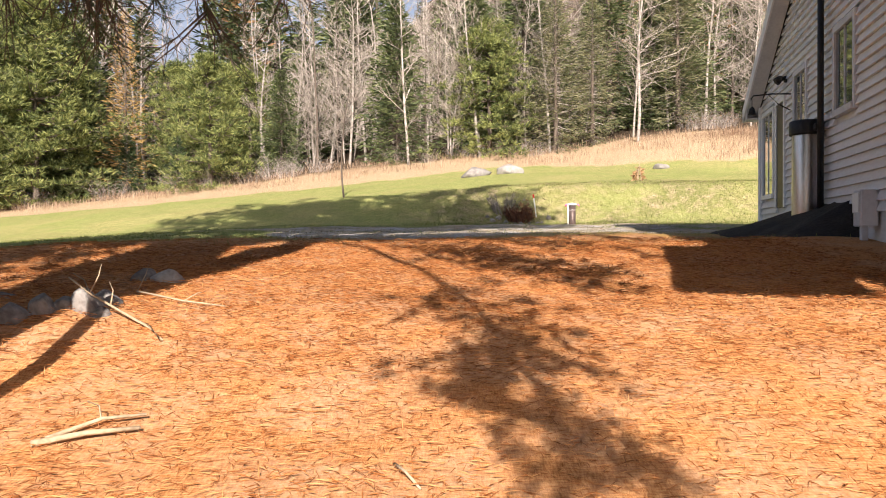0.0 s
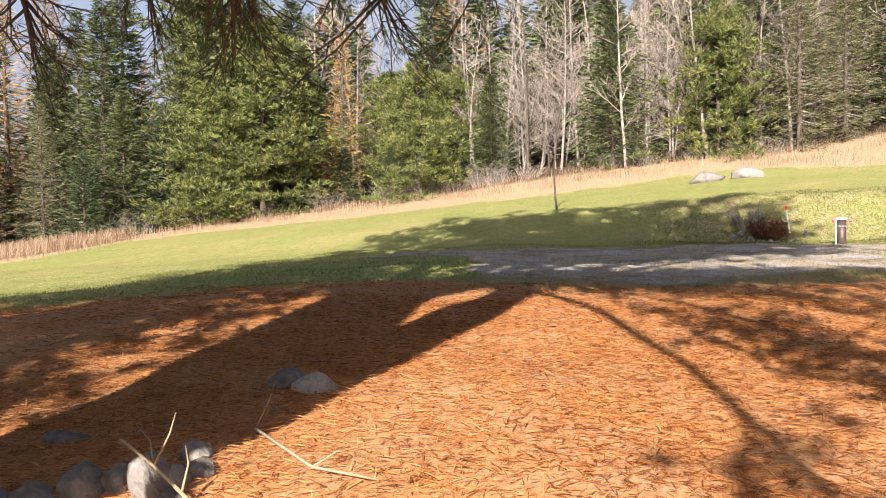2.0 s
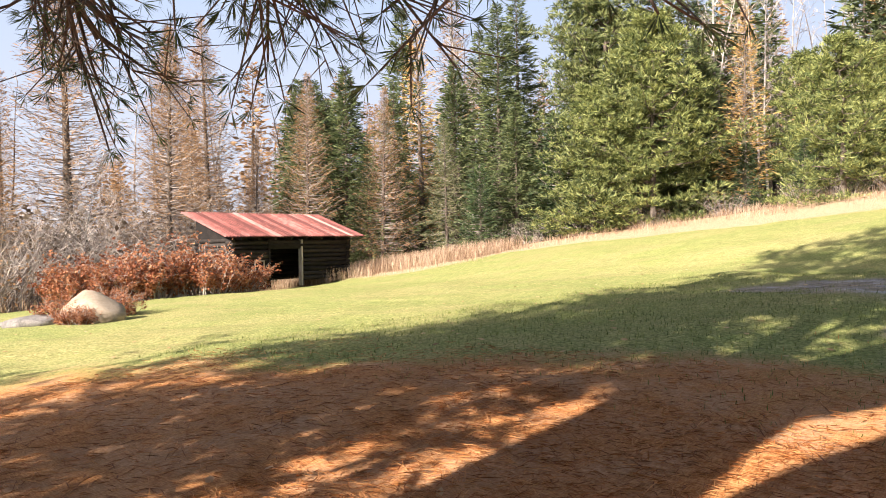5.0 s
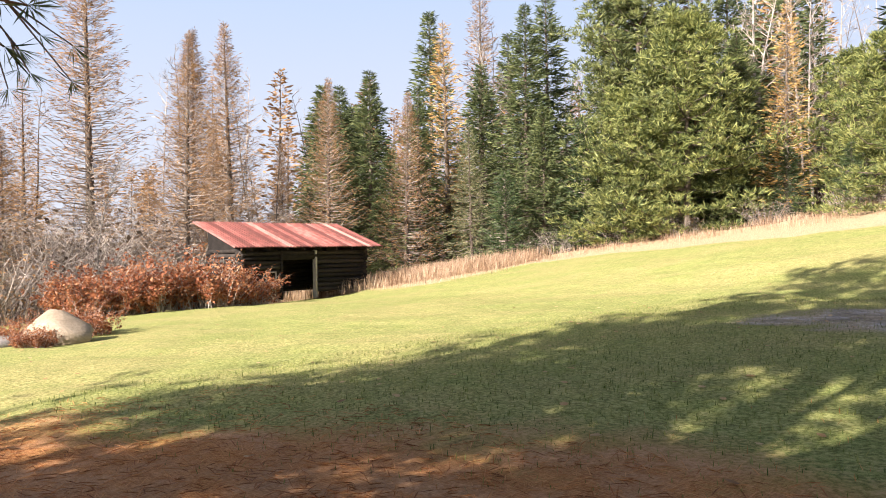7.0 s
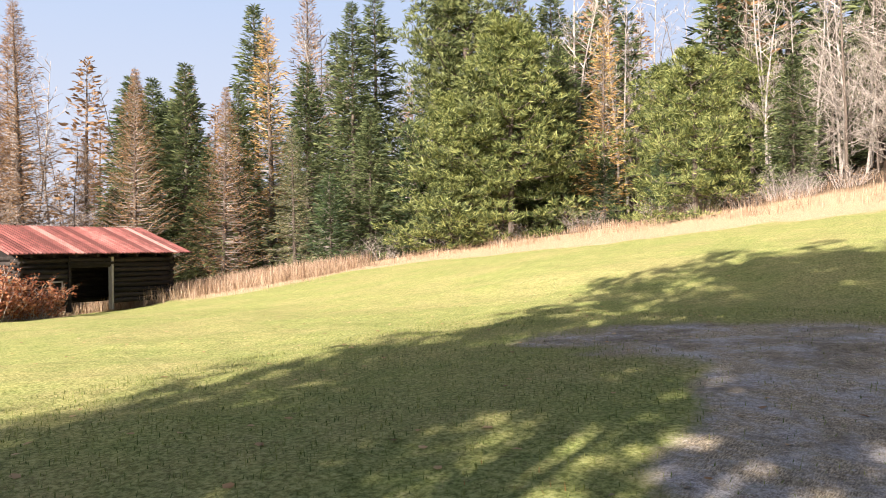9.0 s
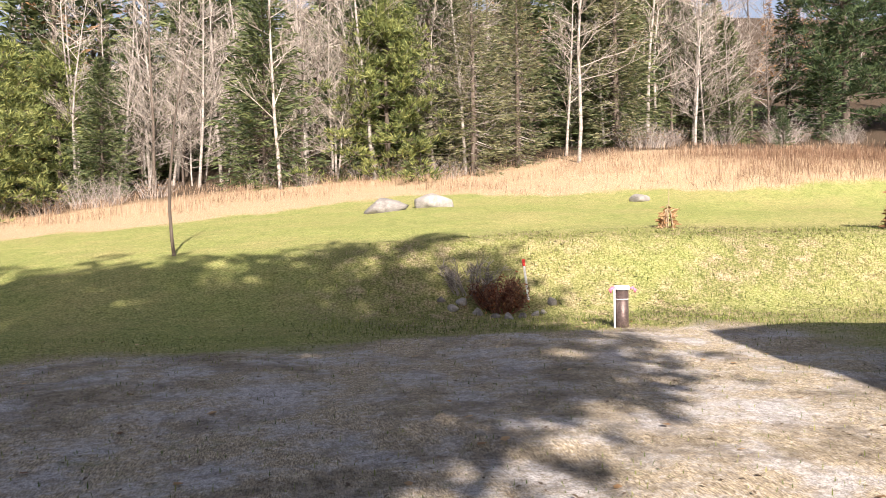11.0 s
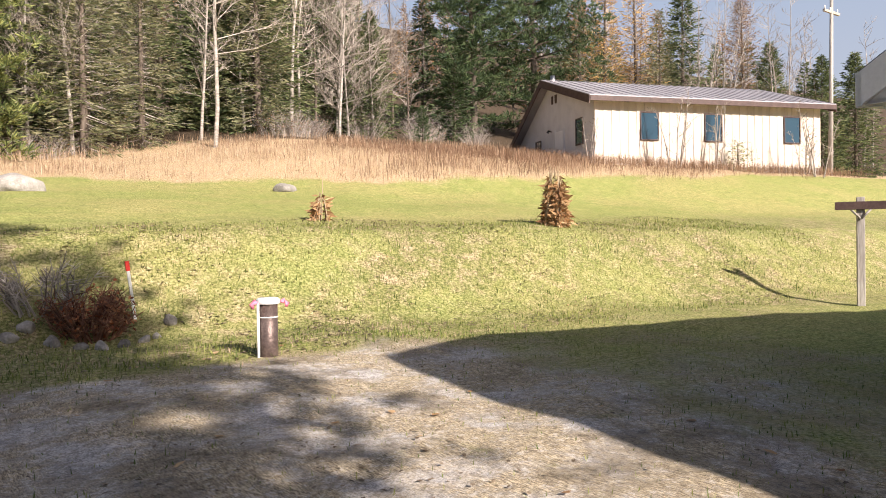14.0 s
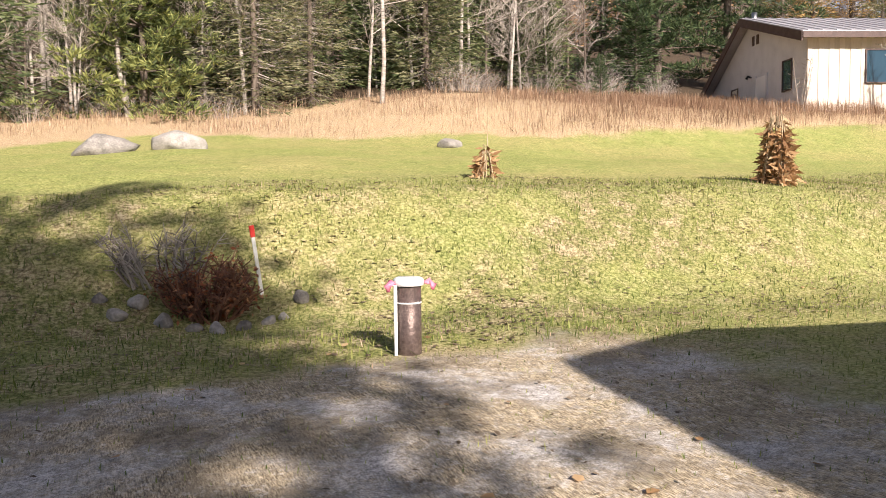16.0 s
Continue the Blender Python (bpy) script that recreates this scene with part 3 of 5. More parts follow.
def white_pine(name, height, spread, seed, needles, label, bare_to=0.1, whorl=0.75, tufts=16, blades=6, size=0.34, per=6, low=1.0):
    """Upswept limbs that carry rounded plumes of long needles."""
    rnd = random.Random(seed)
    tree = new(name)
    tr, limbs, crown = Soup(), Soup(), Soup()
    n = 10
    bend = [Vector((rnd.gauss(0, 0.05), rnd.gauss(0, 0.05), 0)) * k * 0.25 for k in range(n + 1)]
    spine = [Vector((0, 0, height * k / n - (0.4 if k == 0 else 0))) + bend[k] for k in range(n + 1)]
    tr.tube(spine, [(0.014 * height + 0.04) * (1 - 0.93 * k / n) for k in range(n + 1)], 9)
    z = height * bare_to
    while z < height * 0.98:
        f = z / height
        shape = (1 - f) ** 0.7 * (0.55 + 0.45 * min(1, (f - bare_to) * 4 + low))
        a0 = rnd.uniform(0, 6.28)
        k = min(n - 1, int(f * n))
        root = spine[k].lerp(spine[k + 1], f * n - k)
        for b in range(per):
            az = a0 + 6.283 * b / per + rnd.uniform(-0.35, 0.35)
            r = spread * shape * rnd.uniform(0.45, 1.3) + 0.25
            if rnd.random() < 0.2:
                continue
            up = -0.05 + 0.55 * f + rnd.uniform(-0.12, 0.15)
            tip = root + unit(az, up) * r + Vector((0, 0, 0.16 * r))
            midp = root + unit(az, up - 0.1) * r * 0.55
            limbs.tube([root, midp, tip], [0.015 + 0.01 * r, 0.01 + 0.005 * r, 0.006], 4)
            # flat plumes along the limb, each a spray of tufts that lean out and up
            plumes = max(2, int(round(0.6 + 1.5 * r)))
            per_plume = max(4, int(tufts * (0.25 + 0.75 * r / spread) / plumes))
            for s in range(plumes):
                q = 0.28 + 0.72 * (s + rnd.uniform(0.3, 1.0)) / plumes
                p = root.lerp(midp, q / 0.55) if q < 0.55 else midp.lerp(tip, min(1.0, (q - 0.55) / 0.45))
                wide = 0.2 + 0.13 * r * (1.15 - abs(q - 0.7))
                off = Vector((rnd.gauss(0, 0.6), rnd.gauss(0, 0.6), 0)) * wide
                if off.length > 0.2:
                    limbs.tube([p, p + off], [0.012, 0.005], 3)
                for _ in range(per_plume):
                    a, rad = rnd.uniform(0, 6.28), wide * math.sqrt(rnd.random())
                    c = p + off + Vector((math.cos(a) * rad, math.sin(a) * rad, rnd.gauss(0.0, 0.06) + 0.1 * wide - 0.22 * rad * rad / wide))
                    ax = unit(a + rnd.uniform(-0.5, 0.5), rnd.uniform(0.15, 1.0))
                    for _ in range(blades):
                        dd = ax + Vector((rnd.gauss(0, 0.5), rnd.gauss(0, 0.5), rnd.gauss(0, 0.35)))
                        ln = size * rnd.uniform(0.65, 1.2)
                        crown.sliver(c, dd, ln, ln * 0.14, rnd)
        z += whorl * rnd.uniform(0.7, 1.3) * (1.1 - 0.5 * f)
    part("trunk", tr.mesh("trunk", BARK, True), tree)
    tagged(part("branchwork", limbs.mesh("branchwork", BARK), tree), kind="stuff")
    tagged(part("foliage", crown.mesh("foliage", needles), tree), kind="stuff")
    return tagged(tree, label, "tree", "woodland trees")


def bare_tree(name, height, seed, label, stems=1, bark=None, twig=None, spread=0.22, density=1.0, first=0.25, curve=0.06, group="woodland trees", category="tree", trunk_r=0.005, fine_from=3):
    """Leafless: a tapered, slightly crooked trunk, ascending limbs, twigs in a haze."""
    rnd = random.Random(seed)
    tree = new(name)
    twigs = Soup()

    def grow(p, d, length, r, level):
        n = 2 if level < 2 else 1
        pts = [p]
        for k in range(n):
            d = (d + Vector((rnd.gauss(0, curve), rnd.gauss(0, curve), rnd.gauss(0, curve) + (0.05 if level else 0)))).normalized()
            pts.append(pts[-1] + d * length / n)
        return pts, d

    def branch(p, d, length, r, level):
        if level >= fine_from:
            twigs.sliver(p, d, length, 0.014 if level > 2 else 0.03, rnd)
            if level == 2:
                for _ in range(3):
                    twigs.sliver(p + d * length * rnd.uniform(0.2, 0.8), (d + unit(rnd.uniform(0, 6.28), rnd.uniform(-0.2, 1)) * 0.8).normalized(), length * 0.5, 0.018, rnd)
            return
        pts, _ = grow(p, d, length, r, level)
        twigs.tube(pts, [r * (1 - 0.8 * k / (len(pts) - 1)) + 0.0035 for k in range(len(pts))], 3)
        for k in range(int((6 if level == 1 else 4) * density)):
            q = rnd.uniform(0.2, 1.0) * (len(pts) - 1)
            i = min(int(q), len(pts) - 2)
            at = pts[i].lerp(pts[i + 1], q - i)
            az, el = rnd.uniform(0, 6.28), rnd.uniform(-0.1, 0.9)
            nd = ((pts[i + 1] - pts[i]).normalized() * 0.9 + unit(az, el) * 0.8).normalized()
            branch(at, nd, length * rnd.uniform(0.3, 0.55), r * 0.45, level + 1)

    for s in range(stems):
        az = rnd.uniform(0, 6.28)
        d = Vector((math.cos(az) * (0.05 + 0.12 * (stems > 1)), math.sin(az) * (0.05 + 0.12 * (stems > 1)), 1)).normalized()
        h = height * rnd.uniform(0.8, 1.0) if s else height
        base = Vector((math.cos(az), math.sin(az), 0)) * 0.18 * (stems > 1) - Vector((0, 0, 0.2))
        pts = [base]
        n = 8
        for k in range(n):
            d = (d + Vector((rnd.gauss(0, curve * 0.7), rnd.gauss(0, curve * 0.7), 0.06))).normalized()
            pts.append(pts[-1] + d * h / n)
        tr = Soup()
        r0 = trunk_r * h * (0.8 if stems > 1 else 1) + 0.02
        tr.tube(pts, [r0 * (1 - 0.92 * k / n) + 0.006 for k in range(n + 1)], 7)
        part("trunk", tr.mesh("trunk", bark or BIRCH, True), tree)
        count = int(22 * density)
        for b in range(count):
            q = (first + (1 - first) * (b + rnd.random()) / count) * n
            i = min(int(q), n - 1)
            at = pts[i].lerp(pts[i + 1], q - i)
            nd = unit(rnd.uniform(0, 6.28), rnd.uniform(0.25, 0.95))
            branch(at, nd, h * spread * rnd.uniform(0.5, 1.15) * (1.15 - 0.75 * q / n), r0 * 0.25, 1)
    tagged(part("branchwork", twigs.mesh("branchwork", twig or PALE_TWIG), tree), kind="stuff")
    return tagged(tree, label, category, group)


def shrub(name, height, width, seed, label, stems=40, twig=None, leaves=None, leaf_n=0, leaf_size=0.09, category="shrub", group=""):
    rnd = random.Random(seed)
    ob = new(name)
    tw, lv = Soup(), Soup()
    for s in range(stems):
        az, rr = rnd.uniform(0, 6.28), width * 0.5 * math.sqrt(rnd.random())
        p = Vector((math.cos(az) * rr * 0.6, math.sin(az) * rr * 0.6, -0.1))
        d = unit(az + rnd.uniform(-0.6, 0.6), rnd.uniform(0.75, 1.5))
        h = height * rnd.uniform(0.5, 1.05) * (1 - 0.35 * rr / (width * 0.5))
        pts = [p, p + d * h * 0.5 + Vector((rnd.gauss(0, 0.05), rnd.gauss(0, 0.05), 0)), p + d * h * 0.85 + Vector((math.cos(az), math.sin(az), 0.6)) * h * 0.12]
        tw.tube(pts, [0.012 + 0.004 * height, 0.009, 0.004], 3)
        for _ in range(6):
            q = rnd.uniform(0.3, 1)
            at = pts[0].lerp(pts[1], q * 2) if q < 0.5 else pts[1].lerp(pts[2], q * 2 - 1)
            e = at + unit(rnd.uniform(0, 6.28), rnd.uniform(0.0, 1.1)) * h * rnd.uniform(0.15, 0.35)
            tw.tube([at, e], [0.007, 0.003], 3)
            for _ in range(leaf_n):
                lp = at.lerp(e, rnd.random()) + Vector((rnd.gauss(0, 0.05), rnd.gauss(0, 0.05), rnd.gauss(0, 0.05)))
                ln = leaf_size * rnd.uniform(0.6, 1.4)
                lv.sliver(lp, unit(rnd.uniform(0, 6.28), rnd.uniform(-1.0, 0.6)), ln, ln * 0.55, rnd)
    tagged(part("branchwork", tw.mesh("branchwork", twig or TWIG), ob), kind="stuff")
    if leaves:
        tagged(part("foliage", lv.mesh("foliage", leaves), ob), kind="stuff")
    return tagged(ob, label, category, group)


def plant(proto, x, y, scale=1.0, turn=0.0, used=set()):
    """Stands the prototype itself at its first place and copies it after that."""
    m = Matrix.Translation((x, y, gz(x, y) - 0.05)) @ Matrix.Rotation(turn, 4, "Z")
    if proto.name not in used:
        used.add(proto.name)
        proto.matrix_basis = m
        proto.scale = (scale, scale, scale)
        return proto
    ob = copy_thing(proto, m)
    ob.scale = (scale, scale, scale)
    return ob


spruces = [conifer("spruce", 13, 2.9, 11, SPRUCE, "dark green pointed spruce at the wood's edge", sprays=46, size=0.46, thin=0.17, bark=BARK, bare_to=0.03, whorl=0.3, per=8),
           conifer("spruce", 11, 3.0, 12, SPRUCE, "dense dark spruce with drooping limbs", whorl=0.29, sprays=46, size=0.46, thin=0.17, bark=BARK, bare_to=0.02, per=8),
           conifer("spruce", 15, 2.9, 13, SPRUCE, "tall thin dark spruce with ragged limbs", whorl=0.36, gaps=0.18, size=0.48, thin=0.17, bark=BARK, bare_to=0.05, sprays=42, per=8)]
firs = [conifer("fir", 7, 2.4, 14, PINE_DARK, "bushy green balsam fir at the wood's edge", whorl=0.24, sprays=38, droop=-0.05, size=0.4, thin=0.18, bare_to=0.02),
        conifer("dead_spruce", 12, 2.9, 15, LICHEN, "half-dead grey spruce with bare lichened limbs", sprays=34, gaps=0.2, size=0.36, whorl=0.3, limb_r=0.009, bare_to=0.04, thin=0.15, per=8)]
pines = [white_pine("white_pine", 18, 5.6, 21, PINE, "tall feathery white pine at the wood's edge", tufts=120, size=0.42, bare_to=0.05, per=7, blades=6, whorl=0.85),
         white_pine("white_pine", 12, 5.0, 22, PINE_BRIGHT, "broad yellow-green white pine with low limbs", bare_to=0.05, tufts=120, size=0.38, per=7, blades=6, whorl=0.8),
         white_pine("white_pine", 8, 3.1, 23, PINE_BRIGHT, "young bushy white pine at the wood's edge", bare_to=0.04, whorl=0.55, tufts=80, size=0.32, blades=6),
         white_pine("white_pine", 17, 5.2, 24, PINE_DARK, "dark green white pine behind the cream building", tufts=110, size=0.42, blades=6, whorl=0.85)]
larches = [conifer("larch", 17, 4.3, 31, LARCH_DULL, "tall larch with few brown needles", sprays=26, size=0.34, whorl=0.22, per=9, power=1.0, droop=-0.08, thin=0.11, limb_r=0.016),
           conifer("larch", 14, 2.6, 32, LARCH, "golden larch in autumn needles", sprays=20, size=0.42, whorl=0.36, droop=-0.05, thin=0.13),
           conifer("larch", 16, 2.4, 33, LARCH_DULL, "slim reddish-brown larch in late autumn", sprays=18, size=0.4, whorl=0.36, droop=0.0, thin=0.13)]
birches = [bare_tree("birch", 17, 41, "tall leafless birch with a white trunk", first=0.22, spread=0.22, density=1.2, curve=0.08),
           bare_tree("birch", 16, 42, "leafless birch clump with three white stems", stems=3, first=0.3, spread=0.2, density=0.9, curve=0.08),
           bare_tree("poplar", 14, 43, "leafless grey poplar with fine upright twigs", twig=TWIG, bark=BARK, spread=0.22, density=1.3, first=0.12),
           bare_tree("maple", 10, 44, "leafless spreading maple with pale limbs", spread=0.34, density=1.5, first=0.12, curve=0.1),
           bare_tree("poplar", 15, 45, "slim leafless poplar with pale bark", spread=0.18, first=0.15, density=1.2, curve=0.09)]
thickets = [shrub("thicket", 3.2, 3.2, 51, "bare grey alder thicket beside the wood", stems=46),
            shrub("thicket", 2.4, 3.0, 52, "tangle of bare brown brush beside the wood", stems=50, leaves=LARCH_DULL, leaf_n=1)]

brush = [shrub("thicket", 5.2, 4.6, 53, "tall grey-brown tangle of brush and saplings", stems=70, leaves=DEAD_LEAF, leaf_n=2, leaf_size=0.16),
         shrub("thicket", 4.2, 4.4, 54, "tall bare brush with a few brown leaves", stems=64, leaves=DEAD_LEAF, leaf_n=1, leaf_size=0.18)]

# where the edge trees stand, kind by kind: x, y, size
STANDS = {
    'b0': [(-36.0, 42.3, 0.9), (-23.2, 51.6, 0.95), (-4.9, 55.9, 1.0), (4.0, 59.8, 1.0), (11.2, 43.6, 0.85), (13.4, 54.4, 0.85)],
    'b1': [(0.7, 56.0, 1.0), (1.8, 57.0, 0.9), (47.4, 47.1, 0.85), (46.6, 44.8, 0.8), (48.2, 40.3, 0.75), (2.5, 46.5, 1.0)],
    'b2': [(-9.4, 53.3, 0.75), (18.9, 55.5, 1.0), (21.1, 55.6, 1.1), (24.6, 54.8, 1.0), (25.1, 52.2, 0.9), (25.9, 51.6, 0.7)],
    'b3': [(-7.6, 51.6, 1.0), (-6.1, 51.8, 0.9), (9.7, 56.5, 0.8), (20.0, 49.4, 1.1)],
    'b4': [(-21.0, 53.7, 1.0), (-20.7, 51.7, 0.95), (-9.8, 51.2, 0.8), (-1.6, 54.0, 0.7), (-2.0, 45.5, 0.9), (6.5, 46.0, 0.85)],
    'f0': [(-29.3, 43.0, 1.1), (-31.9, 38.7, 0.75), (-15.3, 55.9, 1.1), (-17.0, 48.9, 0.5), (-20.0, 48.2, 0.55), (-14.4, 49.9, 0.35), (24.3, 47.9, 0.3), (30.6, 53.2, 0.9)],
    'f1': [(-34.4, 38.3, 0.7), (6.8, 45.5, 0.9), (12.9, 61.9, 1.1), (9.1, 46.1, 0.8), (14.8, 47.8, 1.0), (46.1, 48.9, 0.9)],
    'l0': [(-49.5, 21.2, 1.4), (-51.3, 28.3, 1.14), (-46.6, 28.9, 1.08), (51.1, 45.2, 0.8)],
    'l1': [(-39.8, 41.3, 1.2), (-20.3, 48.6, 0.85), (43.5, 52.0, 1.05), (46.7, 51.4, 1.15)],
    'l2': [(-50.3, 17.7, 0.9), (-39.7, 44.3, 1.25), (41.7, 52.6, 0.9)],
    'p0': [(-28.1, 46.4, 1.1)],
    'p1': [(-23.7, 44.4, 1.0), (-26.3, 42.3, 0.7)],
    'p2': [(2.9, 46.8, 1.05), (-17.6, 50.9, 1.05), (-13.2, 52.4, 1.0), (3.7, 54.8, 0.85), (-13.2, 43.3, 0.95)],
    'p3': [(32.8, 54.0, 1.0), (38.6, 54.2, 1.1)],
    's0': [(-36.8, 41.5, 1.0), (-43.9, 33.9, 1.04), (-46.7, 37.1, 1.1), (-42.2, 36.5, 1.08)],
    's1': [(6.1, 57.1, 0.85), (17.0, 55.2, 0.8), (-47.8, 38.9, 1.2), (-41.8, 31.6, 0.6), (-39.0, 35.9, 0.75), (-31.3, 41.3, 0.8), (-23.3, 49.3, 1.0), (8.0, 55.1, 0.9), (8.3, 60.8, 1.0), (16.1, 57.7, 0.9), (50.2, 42.9, 0.8), (53.5, 40.9, 0.75), (56.3, 39.9, 0.8)],
    's2': [(-34.5, 45.5, 1.15), (-31.0, 48.0, 1.2), (-44.2, 43.7, 1.28), (-38.8, 37.8, 0.8), (-38.2, 45.8, 1.05), (-26.2, 53.4, 1.1), (11.2, 50.8, 1.1), (-33.4, 42.1, 1.05), (6.3, 57.5, 1.05), (-6.2, 57.7, 1.25), (5.4, 49.7, 1.2), (17.0, 51.3, 1.1), (22.3, 60.5, 1.0), (51.9, 51.2, 1.0)],
}
PLACES = [(k, x, y, s) for k, rows in STANDS.items() for x, y, s in rows]

# edge trees that can be told apart
for k, x, y, s in PLACES:
    group = {"s": spruces, "f": firs, "p": pines, "l": larches, "b": birches}[k[0]]
    plant(group[int(k[1])], x, y, s, (x * 7.3 + y * 3.1) % 6.28)

# the wood behind the edge: lighter builds of the same kinds
far_trees = [conifer("far_spruce", 14, 2.9, 71, SPRUCE, "dark spruce deep in the wood", whorl=0.6, per=6, sprays=22, size=0.7, thin=0.22),
             conifer("far_larch", 15, 2.6, 72, LARCH_DULL, "brown larch deep in the wood", whorl=0.5, per=6, sprays=7, size=0.6, thin=0.3),
             bare_tree("far_poplar", 16, 73, "leafless grey poplar deep in the wood", twig=TWIG, bark=BARK, spread=0.2, density=1.0, first=0.15, fine_from=2),
             bare_tree("far_birch", 17, 74, "pale leafless birch deep in the wood", spread=0.18, density=1.0, first=0.25, fine_from=2)]
rng = random.Random(7)
EDGE_X, EDGE_Y = [-90, -70, -46, -36, -24, -8, 0, 8, 16, 24, 34, 60, 90], [10, 22, 30, 40, 45, 46.5, 47.5, 47, 48, 52, 53, 50, 40]
FRONT = [birches[2], birches[4], birches[3], birches[3], birches[0], birches[2], spruces[1], birches[4]]
for _ in range(64):
    x = rng.uniform(-13, 24)
    y = float(np.interp(x, EDGE_X, EDGE_Y)) + (2.5 if x < -4 else -0.8) + 6 * rng.random()
    plant(rng.choice(FRONT), x, y, rng.uniform(0.6, 1.0), rng.uniform(0, 6.28))
for _ in range(260):
    x = rng.uniform(-90, 84)
    y = float(np.interp(x, EDGE_X, EDGE_Y)) + 5 + 40 * rng.random() ** 1.3
    kind = rng.choice([0, 2, 3, 2, 3, 1, 0]) if x > -32 else rng.choice([2, 3, 1, 2, 1])
    plant(far_trees[kind], x, y, rng.uniform(0.75, 1.15) * (0.8 if x > 26 else 1), rng.uniform(0, 6.28))
for _ in range(46):
    x = rng.uniform(-46, 32)
    y = float(np.interp(x, EDGE_X, EDGE_Y)) - 1.6 + rng.uniform(-0.8, 2)
    plant(rng.choice(thickets), x, y, rng.uniform(0.35, 0.8), rng.uniform(0, 6.28))
for _ in range(44):
    a = rng.uniform(0, 1)
    plant(thickets[rng.randrange(2)], -32 - 10 * a + rng.uniform(-5, 1), 10 + 18 * a + rng.uniform(-3, 5), rng.uniform(1.1, 2.1), rng.uniform(0, 6.28))
for _ in range(14):
    plant(rng.choice([birches[2], birches[3], larches[0]]), rng.uniform(-58, -36), rng.uniform(10, 36), rng.uniform(0.6, 0.9), rng.uniform(0, 6.28))

for k in range(58):
    y = rng.uniform(10, 42)
    x = float(np.interp(y, [12, 22, 30, 42], [-42, -41, -45, -47])) - 12 * rng.random()
    plant(brush[k % 2], x, y, rng.uniform(1.1, 1.9), rng.uniform(0, 6.28))
for k in range(34):
    plant(rng.choice([brush[0], brush[1], far_trees[1], far_trees[2]]), rng.uniform(-68, -50), rng.uniform(6, 48), rng.uniform(0.8, 1.3), rng.uniform(0, 6.28))
for k in range(22):
    plant(far_trees[0], rng.uniform(-38, 8), rng.uniform(54, 66), rng.uniform(0.9, 1.25), rng.uniform(0, 6.28))


# the old pine beside the start: its hanging limbs come into view, the unseen rest is shaped to shade the yard
def limb_path(root, tip, sag, n=6):
    """From the trunk out and over, then down to the tip."""
    return [root.lerp(tip, k / n) + Vector((0, 0, sag * math.sin(math.pi * k / n))) for k in range(n + 1)]


def along(pts, q):
    q = q * (len(pts) - 1)
    i = min(int(q), len(pts) - 2)
    return pts[i].lerp(pts[i + 1], q - i), (pts[i + 1] - pts[i]).normalized()


def fine_tuft(soup, p, d, rnd, n=15, ln=0.09, width=0.005):
    if width > 0.01:
        n, ln = 20, 0.16
    for _ in range(n):
        dd = d * 0.9 + Vector((rnd.gauss(0, 0.55), rnd.gauss(0, 0.55), rnd.gauss(0, 0.5)))
        soup.sliver(p, dd, ln * rnd.uniform(0.75, 1.2), width, rnd)


def hanging_limb(tree, pts, rnd, shoots=26, start=0.35, twig_len=0.9, needle=0.005):
    wood, green = Soup(), Soup()
    wood.tube(pts, [0.06 * (1 - k / 6.5) + 0.008 for k in range(7)], 6)
    for _ in range(shoots):
        p, d = along(pts, rnd.uniform(start, 1.0))
        side = (d * 0.7 + Vector((rnd.gauss(0, 0.6), rnd.gauss(0, 0.6), rnd.gauss(-0.35, 0.35)))).normalized()
        ln = twig_len * rnd.uniform(0.5, 1.2)
        tw = [p, p + side * ln * 0.5 + Vector((0, 0, -0.05)), p + side * ln + Vector((0, 0, -0.02))]
        wood.tube(tw, [0.011, 0.007, 0.004], 4)
        fine_tuft(green, tw[2], side, rnd, width=needle)
        for _ in range(4):
            q, e = along(tw, rnd.uniform(0.35, 0.95))
            s2 = (e + Vector((rnd.gauss(0, 0.6), rnd.gauss(0, 0.6), rnd.gauss(0, 0.4)))).normalized()
            end = q + s2 * rnd.uniform(0.15, 0.4)
            wood.tube([q, end], [0.005, 0.003], 3)
            fine_tuft(green, end, s2, rnd, width=needle)
    tagged(part("limb", wood.mesh("limb", BARK), tree))
    tagged(part("foliage", green.mesh("foliage", PINE_DARK), tree), kind="stuff")


